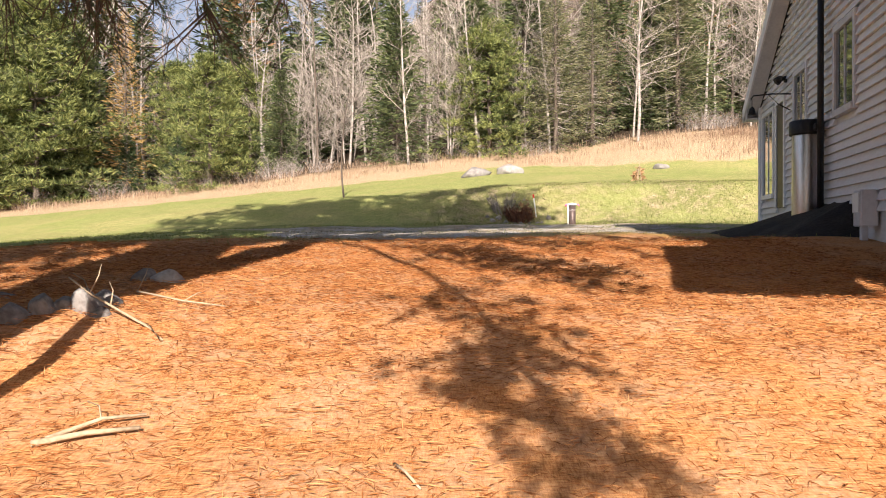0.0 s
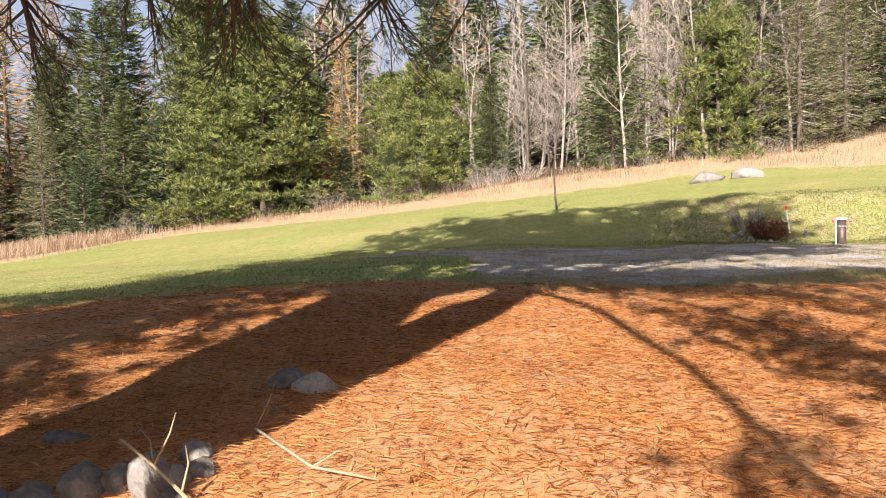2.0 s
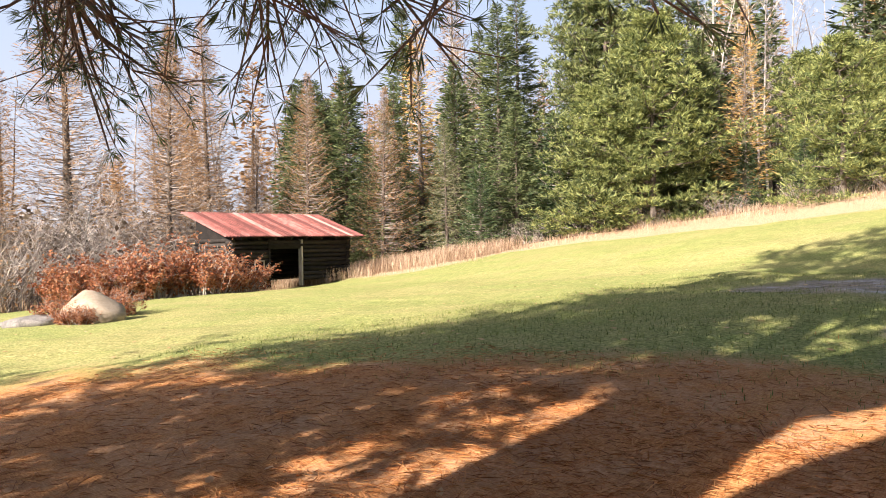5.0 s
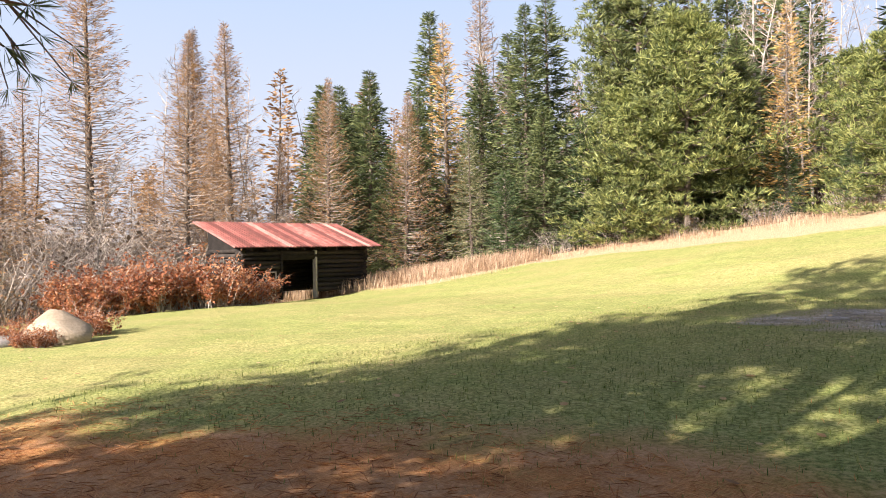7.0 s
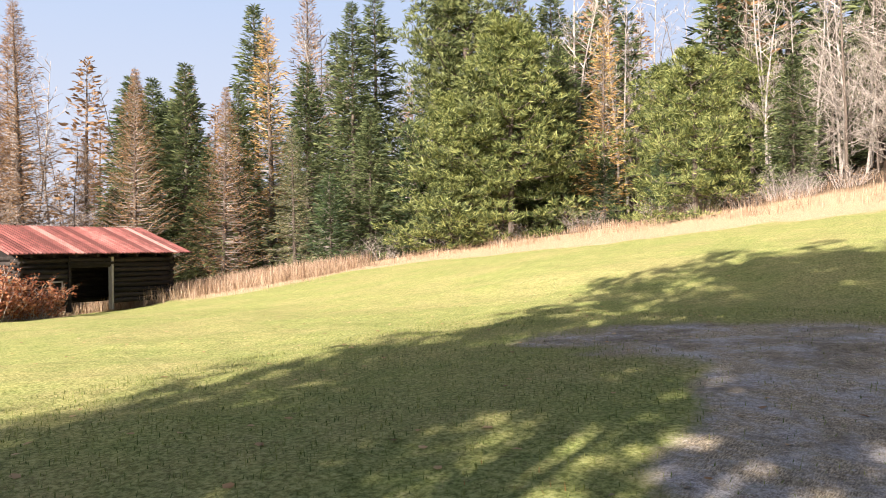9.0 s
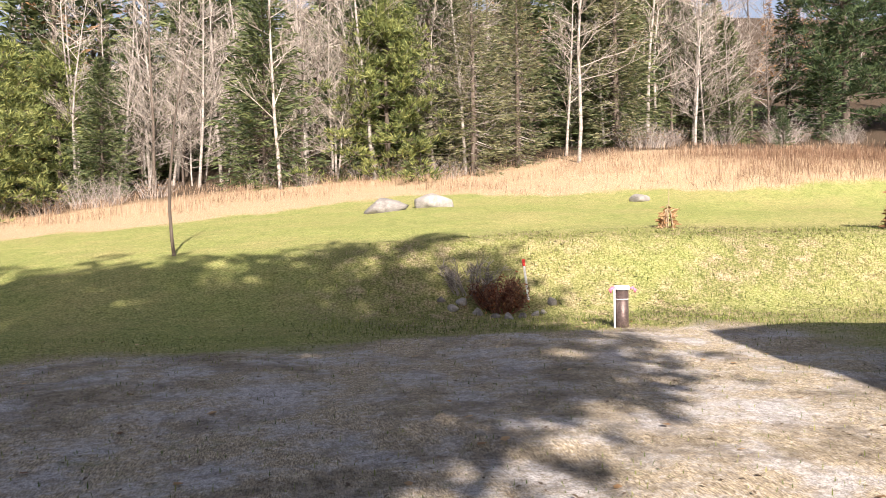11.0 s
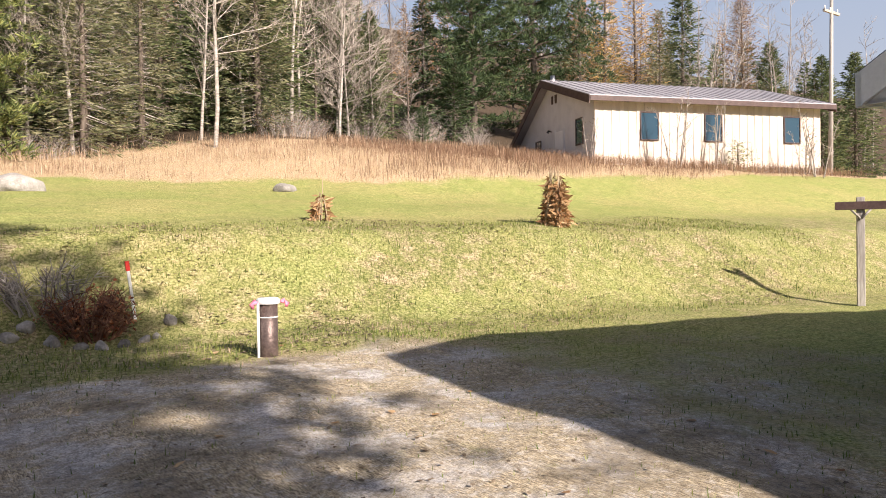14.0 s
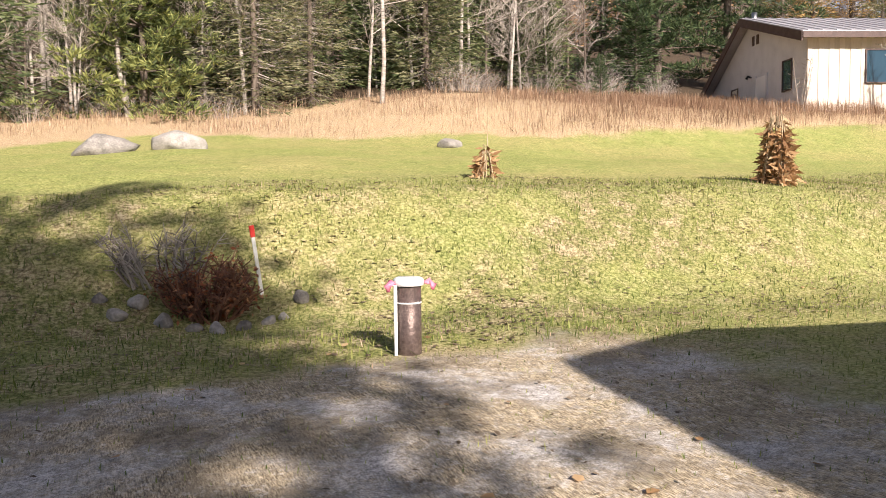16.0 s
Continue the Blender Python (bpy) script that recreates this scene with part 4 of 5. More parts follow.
def old_pine():
    rnd = random.Random(61)
    tree = new("old_pine")
    tree.matrix_basis = Matrix.Translation((-2.85, 2.7, gz(-2.85, 2.7)))
    V = Vector
    bole = Soup()
    bole.tube([V((0, 0, -0.5)), V((0, 0, 0.3)), V((0.02, 0, 1.5)), V((0, 0.02, 3.2)), V((0, 0, 5.0))], [0.56, 0.46, 0.43, 0.42, 0.38], 14)
    part("trunk", bole.mesh("trunk", BARK, True), tree)
    # unseen leaning stem, shaped to cast the slanting shadow edge
    shade_fork = Soup()
    shade_fork.tube([V((0.05, 0, 0.9)), V((0.25, 0, 1.6)), V((0.46, 0.02, 2.1)), V((0.72, 0.05, 2.9)), V((1.05, 0.05, 3.8)), V((1.5, 0.05, 5.0)), V((1.1, 0.1, 6.6))], [0.3, 0.36, 0.38, 0.36, 0.33, 0.26, 0.12], 12)
    part("shade_fork", shade_fork.mesh("shade_fork", BARK, True), tree)
    # unseen stub that fills the lit gap between the two shadows
    shade_fork = Soup()
    shade_fork.tube([V((0.25, 0.05, 2.5)), V((0.38, 0.08, 3.2)), V((0.5, 0.1, 4.0)), V((0.55, 0.1, 5.0))], [0.22, 0.24, 0.22, 0.16], 10)
    part("shade_fork", shade_fork.mesh("shade_fork", BARK, True), tree)
    # unseen limb added to cast a narrow band of shadow
    dead = Soup()
    dead.tube([V((0.3, 0, 2.0)), V((0.85, 0.05, 1.75)), V((0.78, 0.15, 1.0)), V((0.62, 0.3, 0.4)), V((0.55, 0.35, 0.1))], [0.07, 0.06, 0.055, 0.05, 0.03], 7)
    part("shade_limb", dead.mesh("shade_limb", BARK, True), tree)
    crown = Soup()
    # unseen stems out of the bole, each with its own whorls of tufts, placed for the crown's shade
    for dx, dy, h, r in ((1.4, 0.2, 14.0, 0.17), (3.1, 0.4, 15.0, 0.16), (4.7, 0.9, 15.0, 0.13), (5.7, 0.6, 13.0, 0.12), (-0.7, -0.4, 15.5, 0.2), (-2.9, 0.5, 14.5, 0.16), (2.1, -0.6, 13.5, 0.14)):
        stem = Soup()
        pts = [V((0, 0, 4.4)), V((dx * 0.35, dy * 0.35, 6.0)), V((dx * 0.7, dy * 0.7, 8.2)), V((dx * 0.92, dy * 0.9, 11)), V((dx, dy, h))]
        stem.tube(pts, [r * 1.3, r * 0.9, r * 0.7, r * 0.5, 0.03], 8)
        part("stem", stem.mesh("stem", BARK, True), tree)
        for _ in range(66):
            p, _d = along(pts, rnd.uniform(0.62 if dx > 5.4 else 0.47, 1.0))
            az, reach = rnd.uniform(0, 6.28), rnd.uniform(0.8, 1.9 if dx > 5.4 else 3.3)
            tip = p + unit(az, rnd.uniform(-0.15, 0.5)) * reach
            crown_limb.tube([p, p.lerp(tip, 0.5) - V((0, 0, 0.08)), tip], [0.035, 0.022, 0.008], 4)
            for _ in range(int(9 * reach)):
                q = p.lerp(tip, rnd.uniform(0.3, 1.05)) + V((rnd.gauss(0, 0.25), rnd.gauss(0, 0.25), rnd.gauss(0, 0.14)))
                ax = unit(az + rnd.uniform(-1, 1), rnd.uniform(-0.2, 0.9))
                for _ in range(6):
                    crown.sliver(q, ax + V((rnd.gauss(0, 0.6), rnd.gauss(0, 0.6), rnd.gauss(0, 0.5))), rnd.uniform(0.28, 0.46), 0.1, rnd)
    tagged(part("branchwork", crown_limb.mesh("branchwork", BARK), tree), kind="stuff")
    tagged(part("foliage", crown.mesh("foliage", PINE_DARK), tree), kind="stuff")
    base = tree.matrix_basis.translation
    for tip, sag, z0, shoots in (((-4.6, 6.7, 3.35), 0.9, 4.6, 46), ((-3.4, 7.4, 3.6), 1.0, 4.8, 60), ((-2.2, 7.3, 3.5), 0.9, 5.0, 60), ((-5.6, 7.2, 3.65), 1.0, 4.9, 46),
                                 ((-4.3, 7.6, 3.85), 1.0, 5.0, 56), ((-6.6, 6.0, 3.4), 0.9, 4.7, 40), ((-2.9, 6.6, 3.5), 0.8, 4.9, 60), ((-6.2, 7.4, 4.0), 1.0, 5.1, 40),
                                 ((-1.5, 7.5, 3.75), 0.9, 5.2, 50), ((-3.5, 9.4, 4.3), 1.0, 5.4, 30)):
        hanging_limb(tree, limb_path(V((0, 0, z0)), V(tip) + V((0, 0, 0.05)) - base, sag), rnd, int(shoots * (0.9 if tip[0] < -4 else 1.1)), 0.5, 0.7)
    # limbs out of view, added to throw streaks of shade on litter and gravel
    drooping = [(-2.2, 2.6, 5.9), (-1.3, 1.6, 6.4), (-0.4, 0.5, 6.1), (0.2, -0.1, 5.3), (0.55, -0.6, 4.5), (0.7, -1.0, 3.8), (0.85, -1.4, 3.1)]
    hanging_limb(tree, [V(p) - base for p in drooping], rnd, 44, 0.55, 0.6, 0.016)
    reaching = [(-2.4, 2.5, 6.9), (-1.4, 2.3, 6.7), (-0.5, 2.2, 6.0), (0.25, 2.2, 5.3), (0.7, 2.2, 4.75), (1.1, 2.2, 4.2), (1.55, 2.2, 3.7)]
    hanging_limb(tree, [V(p) - base for p in reaching], rnd, 50, 0.4, 0.45, 0.016)
    for tip in ((1.2, 2.6, 6.0), (2.6, 3.4, 6.3), (0.4, 4.2, 6.4), (2.4, 1.6, 5.7), (3.6, 2.0, 6.5), (4.6, 2.6, 7.3), (5.0, 2.2, 8.0), (0.0, 3.0, 6.3), (-0.8, 3.4, 6.0), (1.0, 3.2, 7.0), (-0.4, 2.4, 7.2), (2.0, 2.8, 7.4)):
        hanging_limb(tree, limb_path(V((0, 0, 5.0)), V(tip) - base, 0.7), rnd, 44, 0.45, 0.9, 0.016)
    return tagged(tree, "white pine with low hanging limbs, its unseen stems added for shade", "tree", "yard pines")


crown_limb = Soup()
old_pine()
# two more pines out of view, added only for the shade they cast
side_pine = white_pine("shade_pine", 15, 4.4, 62, PINE_DARK, "unseen dense white pine added to shade the yard", bare_to=0.28, tufts=38, blades=6, size=0.38, whorl=0.5)
side_pine["group"] = "yard pines"
plant(side_pine, -6.3, -2.6, 1.0, 1.0)
low_pine = white_pine("shade_pine", 11, 2.5, 63, PINE_DARK, "unseen low white pine added to shade the stones", bare_to=0.27, tufts=40, blades=6, size=0.38, whorl=0.42)
low_pine["group"] = "yard pines"
plant(low_pine, -4.9, 2.2, 1.0, 0.5)


# ---- buildings ----
def box_mesh(name, lo, hi, mat, bevel=0.0):
    bm = bmesh.new()
    bmesh.ops.create_cube(bm, size=1)
    for v in bm.verts:
        v.co = Vector([lo[i] + (v.co[i] + 0.5) * (hi[i] - lo[i]) for i in range(3)])
    if bevel:
        bmesh.ops.bevel(bm, geom=bm.edges[:], offset=bevel, segments=1, affect="EDGES")
    me = bpy.data.meshes.new(name)
    bm.to_mesh(me)
    bm.free()
    me.materials.append(mat)
    return me


def box(name, lo, hi, mat, parent, bevel=0.0, label=""):
    return part(name, box_mesh(name, lo, hi, mat, bevel), parent, label)


def prism(name, outline, axis_i, a, b, mat, parent, label=""):
    """An outline in the two other axes, drawn out along axis_i from a to b."""
    o = [i for i in range(3) if i != axis_i]
    vs = []
    for w in (a, b):
        for p in outline:
            c = [0, 0, 0]
            c[axis_i], c[o[0]], c[o[1]] = w, p[0], p[1]
            vs.append(tuple(c))
    n = len(outline)
    fs = [tuple(range(n))[::-1], tuple(range(n, 2 * n))] + [(i, (i + 1) % n, n + (i + 1) % n, n + i) for i in range(n)]
    me = simple_mesh(name, vs, fs, mat)
    bm = bmesh.new()
    bm.from_mesh(me)
    bmesh.ops.recalc_face_normals(bm, faces=bm.faces[:])
    bm.to_mesh(me)
    bm.free()
    return part(name, me, parent, label)


def rod(name, pts, radii, mat, parent, sides=10, label="", smooth=True):
    s = Soup()
    s.tube([Vector(p) for p in pts], radii, sides)
    s.f.append(tuple(range(sides))[::-1])
    return part(name, s.mesh(name, mat, smooth), parent, label)


def window(parent, name, axis_i, face, lo, hi, out, trim=0.09, mat=None, bars=1):
    """A framed window on a wall face: casing proud of it, glass set back; lo and hi are (along, z)."""
    mat = mat or TRIM

    def bx(nm, a0, a1, z0, z1, d0, d1, m, par, bev=0.006):
        l, h = [0, 0, z0], [0, 0, z1]
        other = 1 - axis_i
        l[axis_i], h[axis_i] = a0, a1
        l[other], h[other] = min(face + out * d0, face + out * d1), max(face + out * d0, face + out * d1)
        return box(nm, l, h, m, par, bev)

    w = new(name)
    w.parent = parent
    a0, z0, a1, z1 = lo[0], lo[1], hi[0], hi[1]
    bx("glass", a0, a1, z0, z1, -0.06, 0.012, GLASS, w, 0)
    bx("casing", a0 - trim, a0, z0 - trim, z1 + trim, -0.02, 0.045, mat, w)
    bx("casing", a1, a1 + trim, z0 - trim, z1 + trim, -0.02, 0.045, mat, w)
    bx("head", a0, a1, z1, z1 + trim, -0.02, 0.048, mat, w)
    bx("sill", a0 - trim * 0.3, a1 + trim * 0.3, z0 - trim, z0, -0.02, 0.07, mat, w)
    for k in range(bars):
        c = a0 + (a1 - a0) * (k + 1) / (bars + 1)
        bx("mullion", c - 0.018, c + 0.018, z0, z1, -0.02, 0.026, mat, w, 0.003)
    return w


def build_house():
    """Local x runs east from the north-west corner, local y north; the west gable faces the yard."""
    h = new("house")
    h.matrix_basis = pose(6.93, 16.53, 0, 0, 0, -13)
    eave, slope, ridge_y, south = 4.12, 0.5, -6.0, -14.6
    top = eave + slope * 6.0
    s2 = (top - eave) / (ridge_y - south)
    prism("wall", [(-0.02, 1.3), (-0.02, eave), (ridge_y, top - 0.02), (south, eave), (south, 0.6)], 0, 0.03, 9, SIDING, h, "white vinyl siding")
    prism("foundation", [(-0.06, 0.9), (-0.06, 1.72), (south + 0.05, 1.72), (south + 0.05, -1.2)], 0, 0.05, 8.9, CONCRETE, h, "grey concrete foundation")
    # clapboards on the west gable, course by course, cut round the openings
    gaps = [(-1.5, -0.25, 2.15, 4.0), (-2.55, -1.7, 1.9, 4.02), (-4.22, -3.2, 3.1, 4.28), (-6.82, -5.75, 3.1, 4.4)]
    z, step = 1.73, 0.128
    while z < top - 0.1:
        up = z + step
        n_end = -0.11 if z < eave else -(z - eave) / slope - 0.05
        s_end = south + 0.1 if z < eave else south + (z - eave) / s2 + 0.05
        cuts = sorted([(a, b) for a, b, zl, zh in gaps if zl < up - 0.02 and zh > z + 0.02])
        runs, at = [], s_end
        for a, b in cuts:
            runs.append((at, a))
            at = b
        runs.append((at, n_end))
        for a, b in runs:
            if b - a > 0.05:
                prism("clapboard", [(0.03, z + 0.006), (-0.034, z), (-0.03, z + 0.014), (0.012, up), (0.03, up)], 1, a, b, SIDING, h)
        z = up
    # north wall clapboards, seen past the corner
    z = 1.73
    while z < eave - 0.1:
        prism("clapboard", [(-0.03, z + 0.006), (0.034, z), (0.03, z + 0.014), (-0.012, z + step), (-0.03, z + step)], 0, 0.11, 9, SIDING, h)
        z += step
    box("corner_trim", (-0.06, -0.12, 1.68), (0.0, 0.06, eave + 0.05), TRIM, h, 0.004, "white corner board")
    box("corner_trim", (0.0, 0.0, 1.68), (0.12, 0.06, eave + 0.05), TRIM, h, 0.004)
    # roof with boxed eaves and rake boards
    o, t = 0.3, 0.16
    for sgn, a, b, sl in ((1, 0.36, ridge_y, slope), (-1, south - 0.5, ridge_y, s2)):
        za = eave - abs(sl) * 0.36 + 0.12 if sgn > 0 else eave - s2 * 0.5 + 0.12
        zb = top + 0.12
        prism("roof_slope", [(a, za), (b, zb), (b, zb + t), (a, za + t)], 0, -o, 9.5, SHINGLE, h, "dark asphalt shingles")
        prism("rake_board", [(a, za - 0.14), (b, zb - 0.14), (b, zb + t - 0.03), (a, za + t - 0.03)], 0, -o - 0.035, -o - 0.003, TRIM, h, "white rake board")
        prism("rake_soffit", [(a, za - 0.07), (b, zb - 0.07), (b, zb - 0.02), (a, za - 0.02)], 0, -o, -0.03, SOFFIT, h, "grey-white soffit")
    ez = eave - slope * 0.36 + 0.12
    box("eave_soffit", (-o, 0.03, ez - 0.12), (9.5, 0.31, ez - 0.09), SOFFIT, h, 0, "grey-white soffit")
    box("fascia", (-o - 0.035, 0.31, ez - 0.13), (9.5, 0.37, ez + t - 0.02), TRIM, h, 0.004, "white fascia")
    prism("eave_return", [(0.02, ez - 0.125), (0.31, ez - 0.125), (0.31, ez + 0.05), (0.02, ez + 0.25)], 0, -o, -o + 0.02, SOFFIT, h)
    # openings of the west gable
    window(h, "patio_window", 1, 0.0, (-1.4, 2.25), (-0.35, 3.9), -1, 0.09, None, 1)
    d = new("door")
    d.parent = h
    box("door_leaf", (-0.03, -2.45, 1.95), (0.02, -1.8, 3.93), BLACK_METAL, d, 0.004, "dark storm door")
    box("door_casing", (-0.05, -1.8, 1.95), (0.02, -1.7, 4.02), TRIM, d, 0.004)
    box("door_casing", (-0.05, -2.55, 1.95), (0.02, -2.45, 4.02), TRIM, d, 0.004)
    box("door_casing", (-0.05, -2.45, 3.93), (0.02, -1.8, 4.02), TRIM, d, 0.004)
    window(h, "side_window", 1, 0.0, (-4.12, 3.2), (-3.3, 4.18), -1, 0.1, SOFFIT, 1)
    window(h, "side_window", 1, 0.0, (-6.72, 3.2), (-5.85, 4.3), -1, 0.1, SOFFIT, 1)
    # unseen slab added at the south-west corner for the house shadow's near end, out of the way of the walk
    prism("shadow_roof", [(-12.1, 3.44), (-12.1, 3.6), (-15.7, 3.5), (-15.7, 3.34)], 0, -1.4, 0.02, SHINGLE, h, "unseen dark slab added to cast the near house shadow")
    for y in (-12.4, -14.4):
        rod("shadow_roof_bracket", [(0.02, y, 2.7), (-0.5, y, 3.1), (-1.2, y, 3.42)], [0.04, 0.04, 0.04], TRIM, h, 6)
    tagged(h, "white clapboard house with a steep dark gable roof", "house")

    def at(x, y, z):
        return h.matrix_basis @ Vector((x, y, z))

    # stove pipe with a steel barrel against the wall
    p = new("stove_chimney")
    p.matrix_basis = pose(*at(-0.24, -5.15, 0), 0, 0, -13)
    rod("flue", [(0.12, -0.3, 1.55), (0.12, -0.3, 6.1)], [0.045, 0.045], BLACK_METAL, p, 12, "black flue pipe")
    rod("barrel", [(0, 0.05, 1.55), (0, 0.05, 1.6), (0, 0.05, 2.95), (0, 0.05, 3.0)], [0.19, 0.2, 0.2, 0.19], STEEL, p, 24, "stained stainless steel barrel")
    rod("lid", [(0, 0.05, 2.96), (0, 0.05, 2.98), (0, 0.05, 3.16), (0, 0.05, 3.18)], [0.235, 0.24, 0.24, 0.21], BLACK_METAL, p, 20, "black lid")
    box("elbow", (0.04, -0.3, 3.0), (0.16, 0.0, 3.1), BLACK_METAL, p, 0.02)
    tagged(p, "steel barrel with black lid and flue beside the wall", "chimney")
    # lamp above the door and an iron bracket with a small bell
    l = new("wall_lamp")
    l.matrix_basis = pose(*at(-0.03, -2.55, 4.3), 0, 0, -13)
    rod("back_plate", [(0.02, 0, 0), (-0.02, 0, 0)], [0.07, 0.06], BLACK_METAL, l)
    rod("head", [(-0.02, 0, 0.02), (-0.1, 0.03, 0.0), (-0.16, 0.05, -0.05)], [0.03, 0.06, 0.075], BLACK_METAL, l)
    rod("head", [(-0.02, 0, 0.02), (-0.1, -0.06, 0.0), (-0.16, -0.1, -0.05)], [0.03, 0.06, 0.075], BLACK_METAL, l)
    tagged(l, "dark twin floodlight fixed high on the wall", "lamp")
    b = new("hanging_bracket")
    b.matrix_basis = pose(*at(-0.03, -3.0, 3.95), 0, 0, -13)
    rod("arm", [(0.02, 0, 0), (-0.3, 0.02, 0.02), (-0.62, 0.03, 0.0), (-0.66, 0.03, -0.06)], [0.012] * 4, BLACK_METAL, b, 6)
    rod("brace", [(0.02, 0, -0.3), (-0.2, 0.01, -0.17), (-0.36, 0.02, 0.0)], [0.01] * 3, BLACK_METAL, b, 6)
    rod("chain", [(-0.64, 0.03, -0.02), (-0.64, 0.03, -0.2)], [0.006, 0.006], BLACK_METAL, b, 5)
    rod("bell", [(-0.64, 0.03, -0.2), (-0.64, 0.03, -0.24), (-0.64, 0.03, -0.34)], [0.02, 0.05, 0.07], BLACK_METAL, b)
    tagged(b, "black wrought-iron bracket with a small bell", "bracket")
    # grey meter box on the lower wall
    m = new("meter_box")
    m.matrix_basis = pose(*at(-0.12, -7.5, 1.6), 0, 0, -13)
    box("body", (-0.08, -0.15, -0.05), (0.12, 0.15, 0.4), SOFFIT, m, 0.015)
    box("cover", (-0.1, -0.12, 0.12), (-0.078, 0.12, 0.36), TRIM, m, 0.006)
    box("conduit", (-0.04, -0.04, -1.2), (0.04, 0.04, -0.05), SOFFIT, m, 0.01)
    tagged(m, "grey-white electric meter box on the wall", "meter box")
    # black soil banked against the wall
    sv, sf, n, k = [], [], 26, 10
    for i in range(n + 1):
        for j in range(k + 1):
            u, w = i / n, j / k
            p2 = at(0.05 - 1.9 * w * (0.6 + 0.4 * math.sin(math.pi * min(1, u * 1.3))), -2.2 - 4.9 * u, 0)
            g = gz(p2.x, p2.y)
            rise = (2.0 - g) * (1 - w) ** 1.25 * min(1, (1 - u) * 9) * min(1, 0.2 + u * 2.2)
            sv.append((p2.x, p2.y, g - 0.06 + max(0, rise) + 0.03 * noise.noise(Vector((p2.x * 3, p2.y * 3, 0)))))
    for i in range(n):
        for j in range(k):
            q = i * (k + 1) + j
            sf.append((q, q + 1, q + k + 2, q + k + 1))
    tagged(new("soil_bank", simple_mesh("soil_bank", sv, sf, SOIL, True)), "bank of black soil heaped against the house wall", "soil")
    # small white ornament by the corner
    g = new("garden_ornament")
    q = at(1.5, 1.0, 0)
    g.matrix_basis = pose(q.x, q.y, gz(q.x, q.y), 0, 0, 60)
    rod("body", [(0, 0, 0.05), (0, 0, 0.12), (0.02, 0, 0.25), (0.05, 0, 0.33)], [0.08, 0.14, 0.13, 0.04], WHITE_PVC, g, 12, "white rounded body")
    rod("rim", [(-0.1, 0, 0.27), (-0.19, 0, 0.36), (-0.2, 0, 0.4)], [0.05, 0.06, 0.03], WHITE_PVC, g, 8)
    rod("foot", [(0, 0, -0.04), (0, 0, 0.07)], [0.1, 0.07], BLACK_METAL, g, 10, "black foot")
    tagged(g, "small white garden ornament on a black foot", "ornament")


def build_cabin():
    """Local x along the front, local y to the back."""
    h = new("cream_building")
    base = 5.98
    h.matrix_basis = pose(25.0, 36.2, base, 0, 0, -21)
    L, ridge, top, back = 11.6, 4.65, 4.4, 9.6
    side = [(0.05, -0.8), (0.05, 2.92), (ridge, top), (back, 1.35), (back, -0.8)]
    prism("wall", side, 0, 0.05, L - 0.05, SOFFIT, h, "grey-beige end wall")
    prism("foundation", [(0.0, -1.0), (0.0, 0.05), (back, 0.05), (back, -1.0)], 0, 0.02, L - 0.02, CONCRETE, h)
    n = 58
    for k in range(n):
        x0 = L * k / n
        if k % 2 == 0:
            box("board", (x0, -0.03, 0.0), (x0 + L / n - 0.012, 0.06, 2.9), CREAM, h, 0.006)
        else:
            box("board", (x0 - 0.012, -0.008, 0.0), (x0 + L / n, 0.06, 2.9), CREAM, h, 0.0)
    for a, b in ((2.2, 3.02), (5.4, 6.22), (9.6, 10.4)):
        window(h, "front_window", 0, -0.03, (a, 1.15), (b, 2.3), -1, 0.05, BROWN_TRIM, 0)
    for lo, hi in (((1.2, 1.1), (1.85, 2.2)), ((5.9, 0.7), (6.5, 1.75)), ((8.3, 0.1), (9.3, 1.15))):
        window(h, "end_window", 1, 0.05, lo, hi, -1, 0.05, BROWN_TRIM, 0)
    d = new("end_door")
    d.parent = h
    box("door_leaf", (0.0, 3.2, 0.02), (0.06, 4.1, 1.95), TRIM, d, 0.01, "pale closed door")
    box("door_frame", (-0.01, 3.1, 0.02), (0.05, 3.2, 2.05), SOFFIT, d)
    box("door_frame", (-0.01, 4.1, 0.02), (0.05, 4.2, 2.05), SOFFIT, d)
    rod("porch_lamp", [(0.05, 4.6, 2.05), (-0.1, 4.6, 2.1), (-0.16, 4.6, 2.0)], [0.03, 0.05, 0.07], BLACK_METAL, h, 8)
    for v in (4.05, 4.45):
        box("gable_vent", (0.02, v - 0.1, 3.35), (0.06, v + 0.1, 3.75), BROWN_TRIM, h, 0.01)
    o = 0.45
    sl = (top - 2.92) / ridge
    sb = (top - 1.35) / (back - ridge)
    for y0, z0, nm in ((-0.5, 2.92 - sl * 0.5, "roof_slope"), (back + 0.9, 1.35 - sb * 0.9, "roof_slope")):
        prism(nm, [(y0, z0 + 0.06), (ridge, top + 0.06), (ridge, top + 0.16), (y0, z0 + 0.16)], 0, -o, L + o, GREY_ROOF, h, "grey metal roof")
        for x0 in (-o - 0.04, L + o):
            prism("rake_board", [(y0, z0 - 0.22), (ridge, top - 0.22), (ridge, top + 0.13), (y0, z0 + 0.13)], 0, x0, x0 + 0.04, BROWN_TRIM, h, "dark brown rake board")
    for k in range(24):
        x = -o + 0.2 + k * (L + 2 * o - 0.4) / 23
        prism("roof_rib", [(-0.5, 2.92 - sl * 0.5 + 0.15), (ridge, top + 0.15), (ridge, top + 0.19), (-0.5, 2.92 - sl * 0.5 + 0.19)], 0, x, x + 0.04, GREY_ROOF, h)
